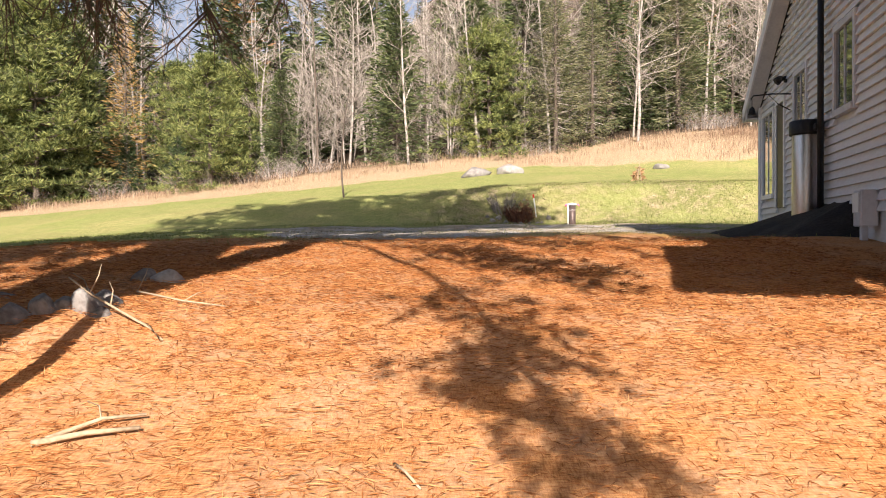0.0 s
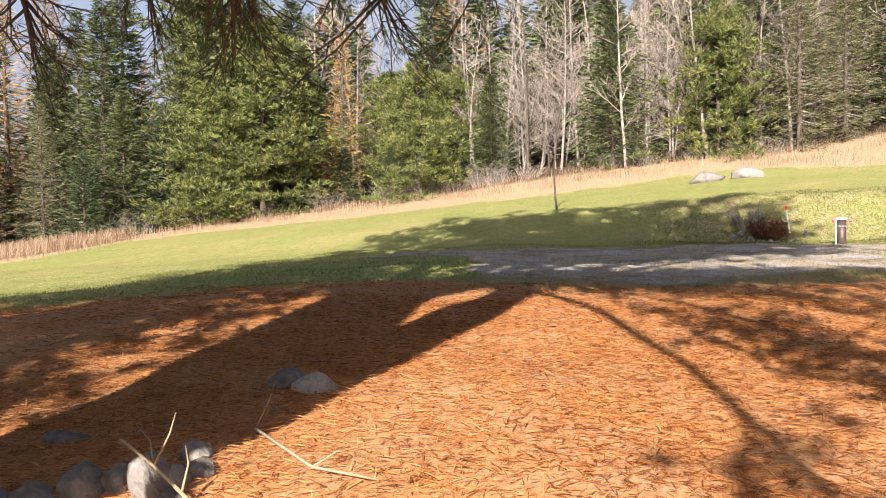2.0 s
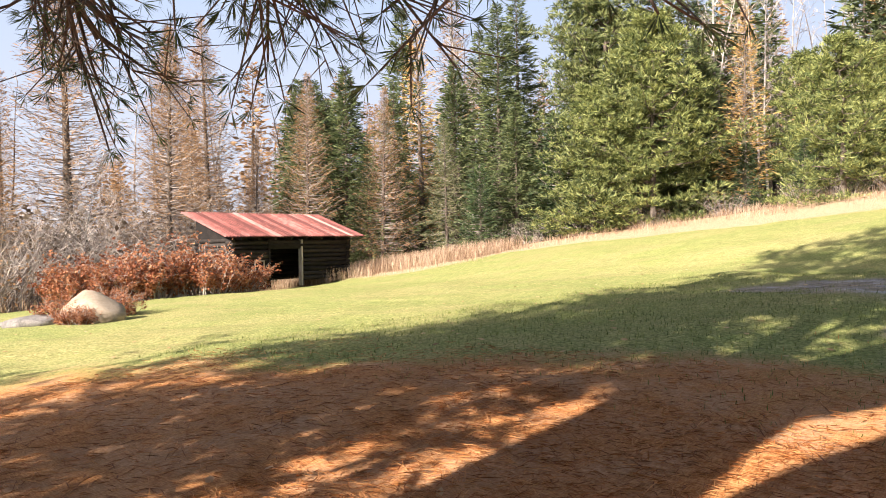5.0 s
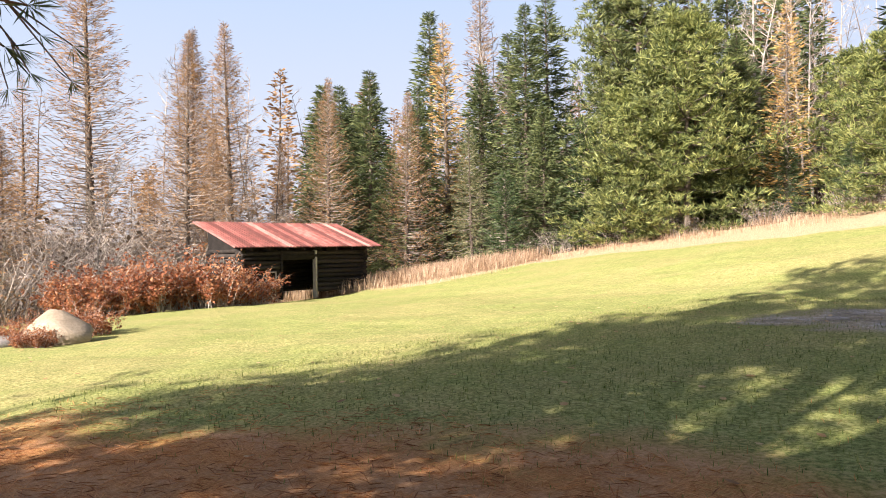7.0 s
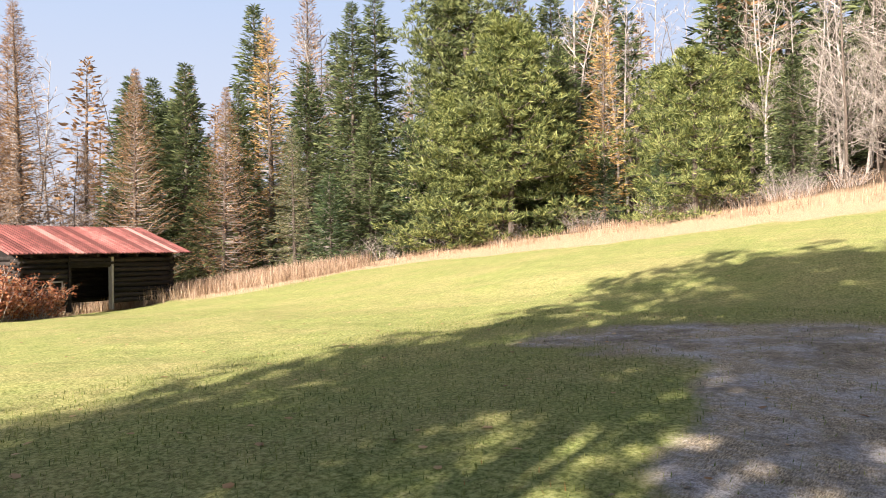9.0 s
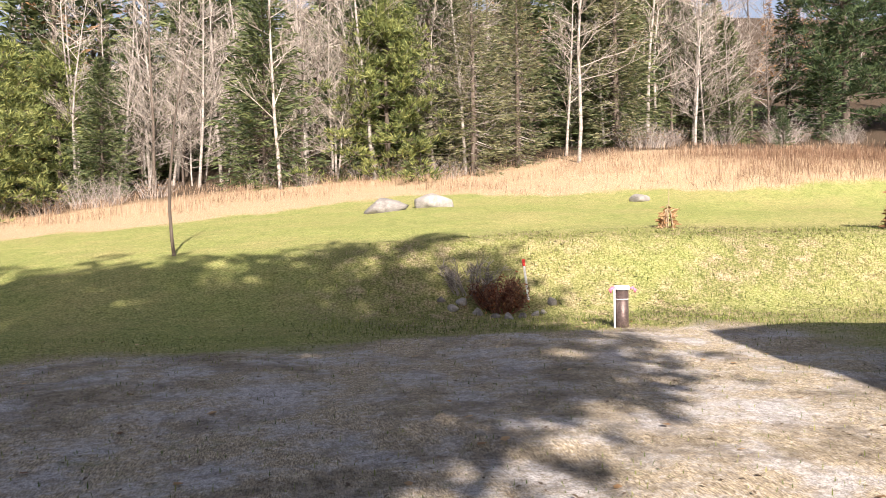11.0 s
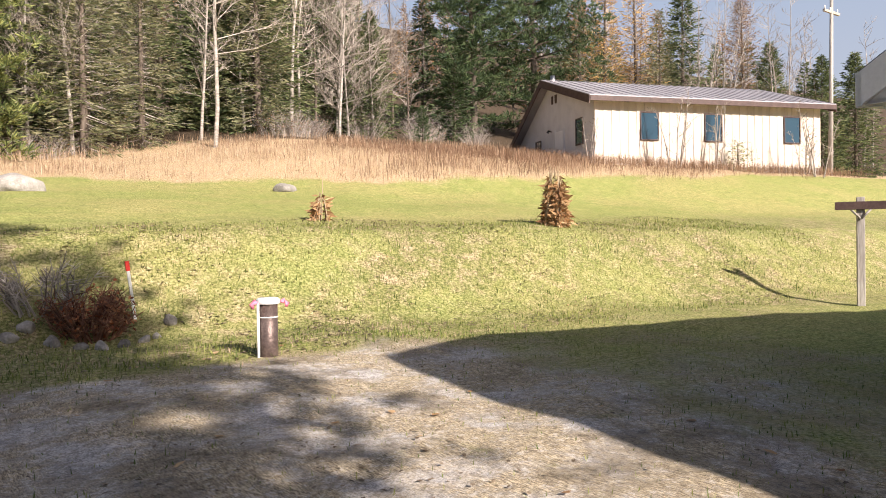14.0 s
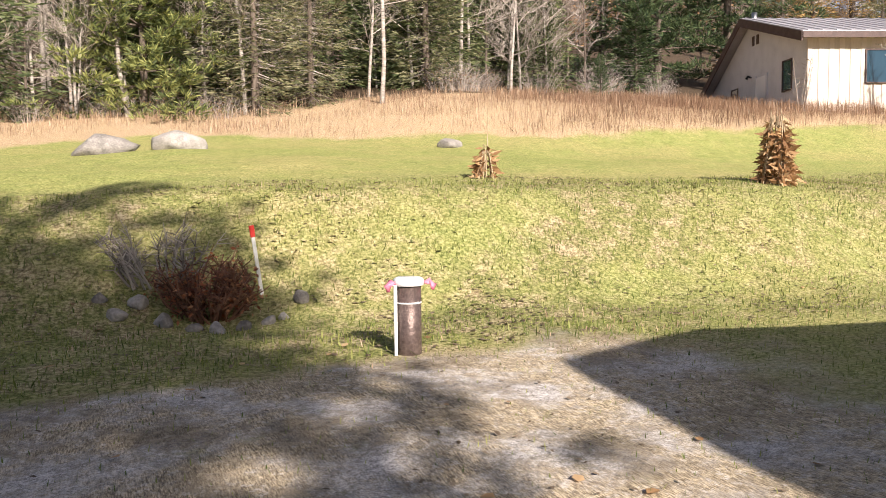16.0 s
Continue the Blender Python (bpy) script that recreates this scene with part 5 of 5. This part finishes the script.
    box("fascia", (-o, -0.54, 2.92 - sl * 0.5 - 0.1), (L + o, -0.5, 2.92 - sl * 0.5 + 0.12), BROWN_TRIM, h, 0.005, "dark brown fascia")
    rod("flue", [(0.3, ridge + 0.3, top - 0.2), (0.3, ridge + 0.3, top + 0.45)], [0.12, 0.12], STEEL, h, 12, "short metal flue")
    tagged(h, "cream ribbed-metal building with grey roof and dark trim", "building")


def build_shed():
    """Local x along the open front, local y to the back."""
    h = new("log_shed")
    L, D, base = 7.0, 2.6, 0.95
    h.matrix_basis = pose(-31.7, 22.1, base, 0, 0, 95.5)
    rnd = random.Random(5)

    def log(x0, x1, y, z, r, along_y=False):
        n, pts, rad = 5, [], []
        for k in range(n + 1):
            q = x0 + (x1 - x0) * k / n
            j, jz = rnd.gauss(0, 0.012), rnd.gauss(0, 0.012)
            pts.append((y + j, q, z + jz) if along_y else (q, y + j, z + jz))
            rad.append(r * rnd.uniform(0.92, 1.08))
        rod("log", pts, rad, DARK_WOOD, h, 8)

    rows, step = 9, 0.215
    for k in range(rows):
        z, r = -0.12 + k * step, 0.105
        if k < 7:
            log(4.0, L, 0.0, z, r)
            log(-0.1, 2.0, 0.0, z, r)
        else:
            log(-0.2, L + 0.15, 0.0, z, r)
        log(-0.15, D + 0.1, L - 0.05, z + 0.1, r, True)
        log(-0.15, D + 0.1, 0.05, z + 0.1, r, True)
        log(-0.15, L + 0.1, D, z, r)
    for x in (2.05, 3.95):
        box("door_post", (x - 0.05, -0.14, -0.5), (x + 0.05, 0.1, 1.75), GREY_WOOD if x > 3 else DARK_WOOD, h, 0.01)
    box("lintel", (1.95, -0.16, 1.4), (4.05, 0.1, 1.52), DARK_WOOD, h, 0.01)
    box("window_frame", (1.2, -0.14, 0.2), (1.75, -0.1, 0.26), GREY_WOOD, h)
    box("window_frame", (1.2, -0.14, 0.72), (1.75, -0.1, 0.78), GREY_WOOD, h)
    box("window_frame", (1.2, -0.14, 0.26), (1.26, -0.1, 0.72), GREY_WOOD, h)
    box("window_frame", (1.69, -0.14, 0.26), (1.75, -0.1, 0.72), GREY_WOOD, h)
    e, rz, ry = 1.86, 3.05, 2.9
    for x in (0.0, L - 0.1):
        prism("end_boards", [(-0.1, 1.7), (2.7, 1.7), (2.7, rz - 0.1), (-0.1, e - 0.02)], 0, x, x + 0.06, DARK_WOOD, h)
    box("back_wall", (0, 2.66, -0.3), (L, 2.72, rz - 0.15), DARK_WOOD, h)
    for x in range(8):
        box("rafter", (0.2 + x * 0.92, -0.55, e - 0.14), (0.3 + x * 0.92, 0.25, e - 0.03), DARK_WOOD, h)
    n = 24
    w = (L + 1.3) / n
    y0, z0 = -0.65, e
    for k in range(n):
        x0 = -0.65 + k * w
        vs, fs = [], []
        prof = []
        for i in range(13):
            prof.append((x0 + w * i / 12, 0.05 if i in (1, 7) else 0.0))
        lift = rnd.uniform(0, 0.02)
        for yy, zz in ((y0 - 0.05 * rnd.random(), z0), (ry, rz)):
            for x, dz in prof:
                vs.append((x, yy, zz + dz + lift))
        for i in range(12):
            fs.append((i, i + 1, i + 14, i + 13))
        s = len(vs)
        vs += [(x, y, z - 0.03) for x, y, z in vs[:s]]
        fs += [tuple(s + q for q in f[::-1]) for f in fs[:12]]
        fs += [(i, s + i, s + i + 1, i + 1) for i in range(12)]
        part("roof_panel", simple_mesh("roof_panel", vs, fs, RED_ROOF), h)
    tagged(h, "low old log shed with a faded red metal roof", "shed")


def stone_mesh(name, seed, size, mat, flat=0.7):
    rnd = random.Random(seed)
    bm = bmesh.new()
    bmesh.ops.create_icosphere(bm, subdivisions=3, radius=0.5)
    off = Vector((rnd.uniform(0, 50), rnd.uniform(0, 50), rnd.uniform(0, 50)))
    planes = [(unit(rnd.uniform(0, 6.28), rnd.uniform(-0.3, 1.2)), rnd.uniform(0.27, 0.4)) for _ in range(9)]
    for v in bm.verts:
        d = v.co.normalized()
        r = 0.5 + 0.13 * noise.noise(d * 1.6 + off) + 0.06 * noise.noise(d * 4.5 + off)
        p = d * r
        for nrm, lim in planes:
            over = p.dot(nrm) - lim
            if over > 0:
                p -= nrm * over * 0.85
        v.co = Vector((p.x * size[0] * 1.15, p.y * size[1] * 1.15, p.z * size[2] * 1.15))
    me = bpy.data.meshes.new(name)
    bm.to_mesh(me)
    bm.free()
    me.materials.append(mat)
    me.polygons.foreach_set("use_smooth", [True] * len(me.polygons))
    return me


def stone(name, x, y, size, seed, mat, label, category="stone", group="", turn=0.0, sink=0.25):
    ob = new(name, stone_mesh(name, seed, size, mat))
    ob.matrix_basis = Matrix.Translation((x, y, gz(x, y) + size[2] * (0.5 - sink))) @ Matrix.Rotation(turn, 4, "Z")
    return tagged(ob, label, category, group)


def build_yard():
    # stones that edge the needle bank
    wall = [(-2.24, 6.2, 0.26, 0.2, 0.2), (-2.46, 6.28, 0.24, 0.2, 0.18), (-2.25, 5.07, 0.24, 0.17, 0.13), (-2.15, 4.9, 0.15, 0.13, 0.13), (-2.24, 4.75, 0.24, 0.2, 0.24), (-2.45, 4.64, 0.17, 0.17, 0.2), (-2.58, 4.53, 0.25, 0.2, 0.2), (-2.31, 4.84, 0.14, 0.13, 0.16),
            (-2.37, 4.73, 0.15, 0.14, 0.17), (-2.18, 4.82, 0.11, 0.1, 0.12), (-2.95, 5.08, 0.2, 0.15, 0.1), (-2.76, 4.5, 0.22, 0.2, 0.2), (-2.98, 4.52, 0.26, 0.2, 0.2), (-2.12, 4.68, 0.14, 0.12, 0.1), (-3.24, 4.55, 0.24, 0.2, 0.2)]
    for i, (x, y, a, b, c) in enumerate(wall):
        stone("edging_stone", x, y, (a, b, c), 100 + i, STONE, "grey fieldstone half sunk in the needle bank", "stone", "stones edging the bank", i * 1.3, 0.5)
    stone("rock", 1.43, 34.0, (1.25, 0.8, 0.5), 131, STONE, "low grey rock on the upper lawn", "rock", "rocks on the lawn", 0.3)
    stone("rock", 3.15, 34.7, (1.25, 0.7, 0.6), 132, STONE, "pale blocky rock on the upper lawn", "rock", "rocks on the lawn", 0.1)
    stone("rock", 9.9, 34.5, (0.8, 0.6, 0.3), 133, STONE, "flat grey rock in the long grass", "rock", "rocks on the lawn", 0.5)
    stone("boulder", -18.85, 11.6, (1.55, 1.15, 0.95), 134, TAN_STONE, "large tan boulder at the edge of the lawn", "boulder", "", 0.4)
    stone("rock", -19.5, 10.6, (1.3, 0.8, 0.35), 135, STONE, "flat grey rock beside the tan boulder", "rock", "rocks on the lawn", 0.9)
    # flower bed with its ring of stones
    for i, (x, y, a) in enumerate([(1.55, 23.0, 0.26), (1.75, 23.2, 0.3), (1.95, 22.85, 0.28), (2.2, 22.65, 0.2), (2.4, 22.55, 0.24), (2.65, 22.6, 0.22), (2.9, 22.7, 0.2), (1.7, 23.9, 0.24), (3.05, 22.75, 0.16), (1.4, 23.3, 0.2), (3.3, 23.0, 0.26)]):
        stone("bed_stone", x, y + 0.6, (a * 0.72, a * 0.6, a * 0.55), 150 + i, STONE, "small pale stone round the flower bed", "stone", "stones round the flower bed", i * 2.1)
    bed = shrub("flower_clump", 0.85, 0.85, 160, "withered red-brown flower stalks in the stone bed", stems=150, twig=WEED_STEM, leaves=RUST, leaf_n=1, leaf_size=0.05, category="plant")
    bed.matrix_basis = Matrix.Translation((2.4, 23.65, gz(2.4, 23.65)))
    bed2 = shrub("flower_clump", 0.85, 1.2, 161, "tall bare dead flower stalks in the stone bed", stems=60, category="plant")
    bed2.matrix_basis = Matrix.Translation((2.0, 24.2, gz(2.0, 24.2)))
    # well casing with a plastic conduit
    w = new("well_casing")
    w.matrix_basis = Matrix.Translation((3.66, 21.5, gz(3.66, 21.5)))
    rod("casing", [(0, 0, -0.3), (0, 0, 0.54)], [0.1, 0.1], CASING, w, 28, "rust-brown steel casing")
    rod("band", [(0, 0, 0.4), (0, 0, 0.412)], [0.103, 0.103], WHITE_PVC, w, 28)
    rod("cap", [(0, 0, 0.54), (0, 0, 0.545), (0, 0, 0.59), (0, 0, 0.605)], [0.115, 0.123, 0.121, 0.1], WHITE_PVC, w, 28, "white well cap")
    rod("conduit", [(-0.122, -0.03, -0.3), (-0.122, -0.03, 0.55)], [0.014, 0.014], WHITE_PVC, w, 10, "white plastic conduit")
    for s in (-1, 1):
        rod("ribbon", [(s * 0.12, -0.02, 0.56), (s * 0.16, -0.04, 0.57), (s * 0.195, -0.05, 0.54), (s * 0.185, -0.05, 0.5)], [0.01, 0.03, 0.028, 0.012], PINK, w, 6, "pink ribbon")
    tagged(w, "rust-brown steel well casing with a white cap", "well")
    st = new("marker_stake")
    st.matrix_basis = pose(2.93, 23.8, gz(2.93, 23.8), 4, -8, 0)
    box("stake", (-0.018, -0.012, -0.2), (0.018, 0.012, 0.62), WHITE_PVC, st, 0.003)
    box("tip", (-0.024, -0.016, 0.6), (0.024, 0.016, 0.72), RED, st, 0.003, "red painted tip")
    tagged(st, "white marker stake with a red tip", "stake")
    # sapling with a thin dark stem
    sap = bare_tree("sapling", 4.6, 171, "young bare sapling alone on the lawn", bark=BARK, twig=TWIG, spread=0.17, first=0.35, density=0.4, group="", trunk_r=0.003)
    sap.matrix_basis = Matrix.Translation((-3.55, 27.5, gz(-3.55, 27.5)))
    # corn shocks
    for x, y, hgt, wid, n in ((6.75, 26.2, 0.42, 0.36, 11), (11.3, 24.9, 0.95, 0.62, 60)):
        rnd = random.Random(int(x * 10))
        c = new("corn_shock")
        c.matrix_basis = Matrix.Translation((x, y, gz(x, y)))
        tw, lv = Soup(), Soup()
        for _ in range(n):
            az, rr = rnd.uniform(0, 6.28), wid * 0.45 * math.sqrt(rnd.random())
            foot = Vector((math.cos(az) * rr, math.sin(az) * rr, -0.05))
            tip = Vector((math.cos(az) * rr * 0.35, math.sin(az) * rr * 0.35, hgt * rnd.uniform(0.75, 1.25)))
            tw.tube([foot, tip], [0.012, 0.007], 4)
            for _ in range(18):
                p = foot.lerp(tip, rnd.uniform(0.05, 0.9))
                ln = rnd.uniform(0.1, 0.24)
                lv.sliver(p, unit(az + rnd.uniform(-1.5, 1.5), rnd.uniform(-1.4, 0.5)), ln, ln * 0.28, rnd)
        if wid < 0.6:
            tw.tube([Vector((0, 0, 0)), Vector((0.03, 0, 0.5)), Vector((0.05, 0.02, 1.05))], [0.012, 0.009, 0.005], 4)
        tagged(part("stalkwork", tw.mesh("stalkwork", STICK), c), kind="stuff")
        tagged(part("foliage", lv.mesh("foliage", CORN), c), kind="stuff")
        tagged(c, "shock of dry brown corn stalks on the lawn" if wid > 0.6 else "small sparse shock of dry corn stalks", "corn shock", "corn shocks")
    # clothesline post
    p = new("clothesline_post")
    p.matrix_basis = pose(14.05, 20.3, gz(14.05, 20.3), 0, 0, -60)
    box("post", (-0.06, -0.06, -0.4), (0.065, 0.065, 1.88), GREY_WOOD, p, 0.008)
    box("crossarm", (-0.4, -0.115, 1.66), (0.4, -0.067, 1.8), BROWN_TRIM, p, 0.006)
    rod("brace", [(-0.16, -0.09, 1.67), (0, -0.09, 1.5)], [0.02, 0.02], GREY_WOOD, p, 6)
    rod("brace", [(0.16, -0.09, 1.67), (0, -0.09, 1.5)], [0.02, 0.02], GREY_WOOD, p, 6)
    tagged(p, "weathered wooden clothesline post with a short crossarm", "post")
    # utility pole past the cream building
    u = new("utility_pole")
    ux, uy = 39.5, 33.4
    u.matrix_basis = Matrix.Translation((ux, uy, gz(ux, uy)))
    rod("pole", [(0, 0, -0.5), (0.25, 0, 9.2)], [0.12, 0.08], GREY_WOOD, u, 10)
    box("crossarm", (-0.55, -0.06, 8.3), (1.0, 0.06, 8.42), GREY_WOOD, u)
    for s in (-0.45, 0.1, 0.85):
        rod("insulator", [(s, 0, 8.42), (s, 0, 8.6)], [0.04, 0.03], TRIM, u, 8)
    tagged(u, "weathered utility pole with one crossarm", "pole")
    # fallen branches on the needles
    def fallen(pts, r, label, side=()):
        o = new("fallen_branch")
        o.matrix_basis = Matrix.Translation((pts[0][0], pts[0][1], gz(pts[0][0], pts[0][1])))
        base = o.matrix_basis.translation
        w3 = [Vector((x, y, gz(x, y) + dz + r)) - base for x, y, dz in pts]
        rod("stem", w3, [r * (1 - 0.6 * k / len(w3)) for k in range(len(w3))], STICK, o, 7)
        for k, (dx, dy, dz) in side:
            rod("twig", [w3[k], w3[k] + Vector((dx, dy, dz)) * 0.5 + Vector((0.02, 0, 0.02)), w3[k] + Vector((dx, dy, dz))], [r * 0.5, r * 0.35, r * 0.2], STICK, o, 5)
        return tagged(o, label, "branch", "fallen branches")
    fallen([(-1.65, 4.43, 0.0), (-1.76, 4.54, 0.015), (-1.87, 4.58, 0.03), (-2.04, 4.65, 0.06), (-2.19, 4.7, 0.1), (-2.3, 4.66, 0.2)], 0.011, "pale curved branch fallen across the stones", ((3, (-0.05, 0.1, 0.14)), (4, (0.04, 0.08, 0.18)), (4, (-0.15, 0.1, 0.12))))
    tw = [(-2.19, 5.43), (-1.74, 5.08), (-1.47, 5.11)]
    fallen([(*tw[0], 0.04), (*tw[1], 0.02), (*tw[2], 0.01)], 0.008, "thin twig lying on the needle litter", ((1, (0.1, 0.15, 0.05)), (0, (0.05, 0.1, 0.2))))
    fallen([(-1.75, 3.2, 0.0), (-1.55, 3.27, 0.02), (-1.35, 3.36, 0.01)], 0.016, "short pale stick lying on pine needles")
    fallen([(-1.72, 3.26, 0.0), (-1.54, 3.4, 0.03), (-1.37, 3.48, 0.02)], 0.011, "thin bent stick lying on pine needles", ((1, (-0.1, 0.08, 0.06)),))
    fallen([(-0.2, 3.02, 0.0), (-0.15, 2.9, 0.02), (-0.09, 2.8, 0.0)], 0.008, "small dark twig on pine needles")
    # red bush by the shed, brush by the boulder, shrubs before the cream building
    red = shrub("red_bush", 2.4, 3.4, 181, "rust-red leafy bush in front of the shed", stems=90, leaves=RUST, leaf_n=11, leaf_size=0.11, group="red bushes")
    for i, (x, y, s) in enumerate([(-30.7, 22.0, 0.85), (-30.6, 20.2, 1.2), (-31.2, 18.2, 1.25), (-31.4, 16.9, 1.1), (-19.6, 11.2, 0.36), (-20.2, 12.6, 0.45), (-31.6, 15.6, 1.0), (-18.0, 11.0, 0.28)]):
        plant(red, x, y, s, i * 1.1)
    slim = bare_tree("shrub_tree", 3.6, 191, "slender bare shrub in front of the cream building", stems=4, bark=TWIG, twig=PALE_TWIG, spread=0.2, first=0.2, density=0.6, group="shrubs by the building", category="shrub", trunk_r=0.004)
    for i, (x, y, s) in enumerate([(27.4, 33.9, 1.0), (29.6, 33.4, 0.95), (32.9, 30.6, 0.95), (33.6, 31.6, 0.75), (24.0, 35.6, 0.65)]):
        plant(slim, x, y, s, i * 2.0)
    cedar = conifer("cedar_bush", 1.3, 0.75, 192, PINE_BRIGHT, "small rounded green cedar by the wall", whorl=0.12, per=8, sprays=14, size=0.16, bare_to=0.02, power=0.5, limb_r=0.006)
    cedar["category"], cedar["group"] = "shrub", "shrubs by the building"
    plant(cedar, 30.9, 33.2, 1.0, 0)


WEED_STEM = material("red-brown stalks", [(0.1, 0.045, 0.03), (0.2, 0.09, 0.06), (0.3, 0.16, 0.1)], scale=1, fine=5, bump=0, island_jitter=0.5)
build_house()
build_cabin()
build_shed()
build_yard()


# ---- ground cover ----
def scatter(name, n, area, accept, height, width, mat, label, category, seed, lean=0.35, flat=False):
    """Loose blades over an area, kept where accept(x, y) says so."""
    r = np.random.default_rng(seed)
    x, y = r.uniform(area[0], area[1], n), r.uniform(area[2], area[3], n)
    keep = r.random(n) < accept(x, y)
    x, y = x[keep], y[keep]
    n = len(x)
    z = ground_z(x, y)
    az, hgt = r.uniform(0, 2 * np.pi, n), height * r.uniform(0.45, 1.2, n)
    tilt = r.uniform(1.35, 1.6, n) if flat else np.abs(r.normal(0, lean, n))
    d = np.stack([np.cos(az) * np.sin(tilt), np.sin(az) * np.sin(tilt), np.cos(tilt)], 1)
    s = np.stack([-np.sin(az), np.cos(az), np.zeros(n)], 1) * (width * r.uniform(0.6, 1.3, n))[:, None] * 0.5
    p = np.stack([x, y, z + (r.uniform(0.0, 0.02, n) if flat else -0.01)], 1)
    mid = p + d * (hgt * 0.5)[:, None] + np.array([0, 0, 0.004 if flat else 0])
    tip = p + d * hgt[:, None]
    verts = np.stack([p - s * 0.6, p + s * 0.6, mid + s, tip, mid - s], 1).reshape(-1, 3)
    idx = np.arange(n)[:, None] * 5 + np.arange(5)[None, :]
    me = simple_mesh(name, verts.tolist(), idx.tolist(), mat)
    return tagged(new(name, me), label, category, kind="stuff")


def m_needle(x, y):
    return ground_masks(x, y)[0]


def m_lawn(x, y):
    a, g, d, _ = ground_masks(x, y)
    return np.clip(1 - a - g * 0.85 - d, 0, 1)


def m_dry(x, y):
    d = ground_masks(x, y - np.interp(x, [-26, -18, 0, 6], [0.5, 3.6, 2.6, 0.3]))[2]
    return np.where(d > 1.3, 0.12, np.clip(d, 0, 1))


scatter("needle_litter", 60000, (-4.5, 4.0, 1.2, 9.5), m_needle, 0.085, 0.003, NEEDLE, "loose orange pine needles on the ground", "litter", 1, flat=True)
scatter("needle_litter", 26000, (-9, 4.5, 4, 11), m_needle, 0.13, 0.007, NEEDLE, "loose orange pine needles on the ground", "litter", 2, flat=True)
scatter("grass", 70000, (-10, 9, 9, 22), m_lawn, 0.055, 0.006, BLADE, "short mown grass with some straw", "grass", 3, lean=0.6)


def patchy(f, s, seed, lo=0.25):
    return lambda x, y: f(x, y) * np.clip(lo + 0.9 * wobble(x, y, s, seed) + 0.5 * wobble(x, y, s * 3.1, seed + 2), 0.06, 1)


scatter("grass", 52000, (-3, 18, 20.5, 27), lambda x, y: m_lawn(x, y) * sstep(-3, 2, x) * sstep(20.5, 22.5, y) * sstep(27, 25, y), 0.065, 0.009, BLADE, "rough bank grass, partly dry", "grass", 4, lean=0.9)
scatter("bank_straw", 10000, (-1, 18, 21, 26), patchy(m_lawn, 0.9, 4.0, 0.1), 0.08, 0.008, STRAW, "dry straw tufts on the grassy bank", "grass", 9, lean=1.0)
scatter("dry_grass", 90000, (-42, 36, 27, 50), patchy(m_dry, 0.7, 1.0, 0.3), 0.4, 0.014, STRAW, "straw-coloured dead grass along the wood", "grass", 5, lean=0.4)
scatter("dry_grass", 22000, (-24, 36, 27, 50), patchy(m_dry, 0.35, 5.0, 0.0), 0.55, 0.012, STRAW, "tall pale dead grass in clumps", "grass", 10, lean=0.25)
scatter("dry_weeds", 70000, (-36, 36, 27, 48), lambda x, y: patchy(m_dry, 0.5, 3.0, 0.2)(x, y) * (0.45 + 0.55 * sstep(9, 16, x)), 0.45, 0.01, WEED, "red-brown dead weeds among the dry grass", "weeds", 6, lean=0.35)
scatter("dry_grass", 16000, (-40, -26, 6, 30), patchy(m_dry, 0.7, 2.0, 0.4), 0.6, 0.022, STRAW, "straw-coloured dead grass round the shed", "grass", 7, lean=0.4)
scatter("fallen_leaves", 700, (-22, 10, 6, 26), lambda x, y: 0.8 + 0 * x, 0.075, 0.06, CORN, "scattered brown fallen leaves", "leaves", 8, flat=True)
scatter("fallen_leaves", 9000, (0, 18, 21.5, 26.5), patchy(lambda x, y: 0.8 + 0 * x, 0.8, 3.0, 0.4), 0.07, 0.04, DEAD_LEAF, "brown leaf litter on the grassy bank", "leaves", 12, flat=True)
scatter("gravel_grass", 9000, (-6, 9, 10, 21.5), patchy(lambda x, y: ground_masks(x, y)[1], 1.1, 6.0, -0.1), 0.05, 0.008, BLADE, "thin grass growing through the gravel", "grass", 11, lean=0.8)

scatter("bank_grass", 14000, (-1, 18, 21.2, 26), patchy(m_lawn, 1.3, 7.0, 0.2), 0.1, 0.012, BLADE, "tufts of longer grass on the bank", "grass", 13, lean=0.7)
scatter("dry_weeds", 42000, (12, 37, 28, 40), lambda x, y: m_dry(x, y) * sstep(12, 17, x), 0.5, 0.009, WEED, "red-brown dead weeds before the cream building", "weeds", 14, lean=0.4)
scatter("gravel_litter", 4200, (-7, 6, 12, 21.5), patchy(lambda x, y: ground_masks(x, y)[1], 0.9, 3.0, 0.3), 0.045, 0.024, DEAD_LEAF, "dead leaves scattered over the gravel", "leaves", 15, flat=True)
scatter("needle_litter", 9000, (-4.5, 4.0, 1.2, 13), m_needle, 0.06, 0.004, NEEDLE, "small tufts of upright pine needles", "litter", 16, lean=0.9)
scatter("dry_grass", 15000, (-37, -27, 27, 37), lambda x, y: sstep(-1.0, 0.6, (y - 31.2) * 0.65 - (x + 29.2) * 0.75), 0.75, 0.02, STRAW, "tall straw-coloured grass beyond the shed", "grass", 17, lean=0.35)
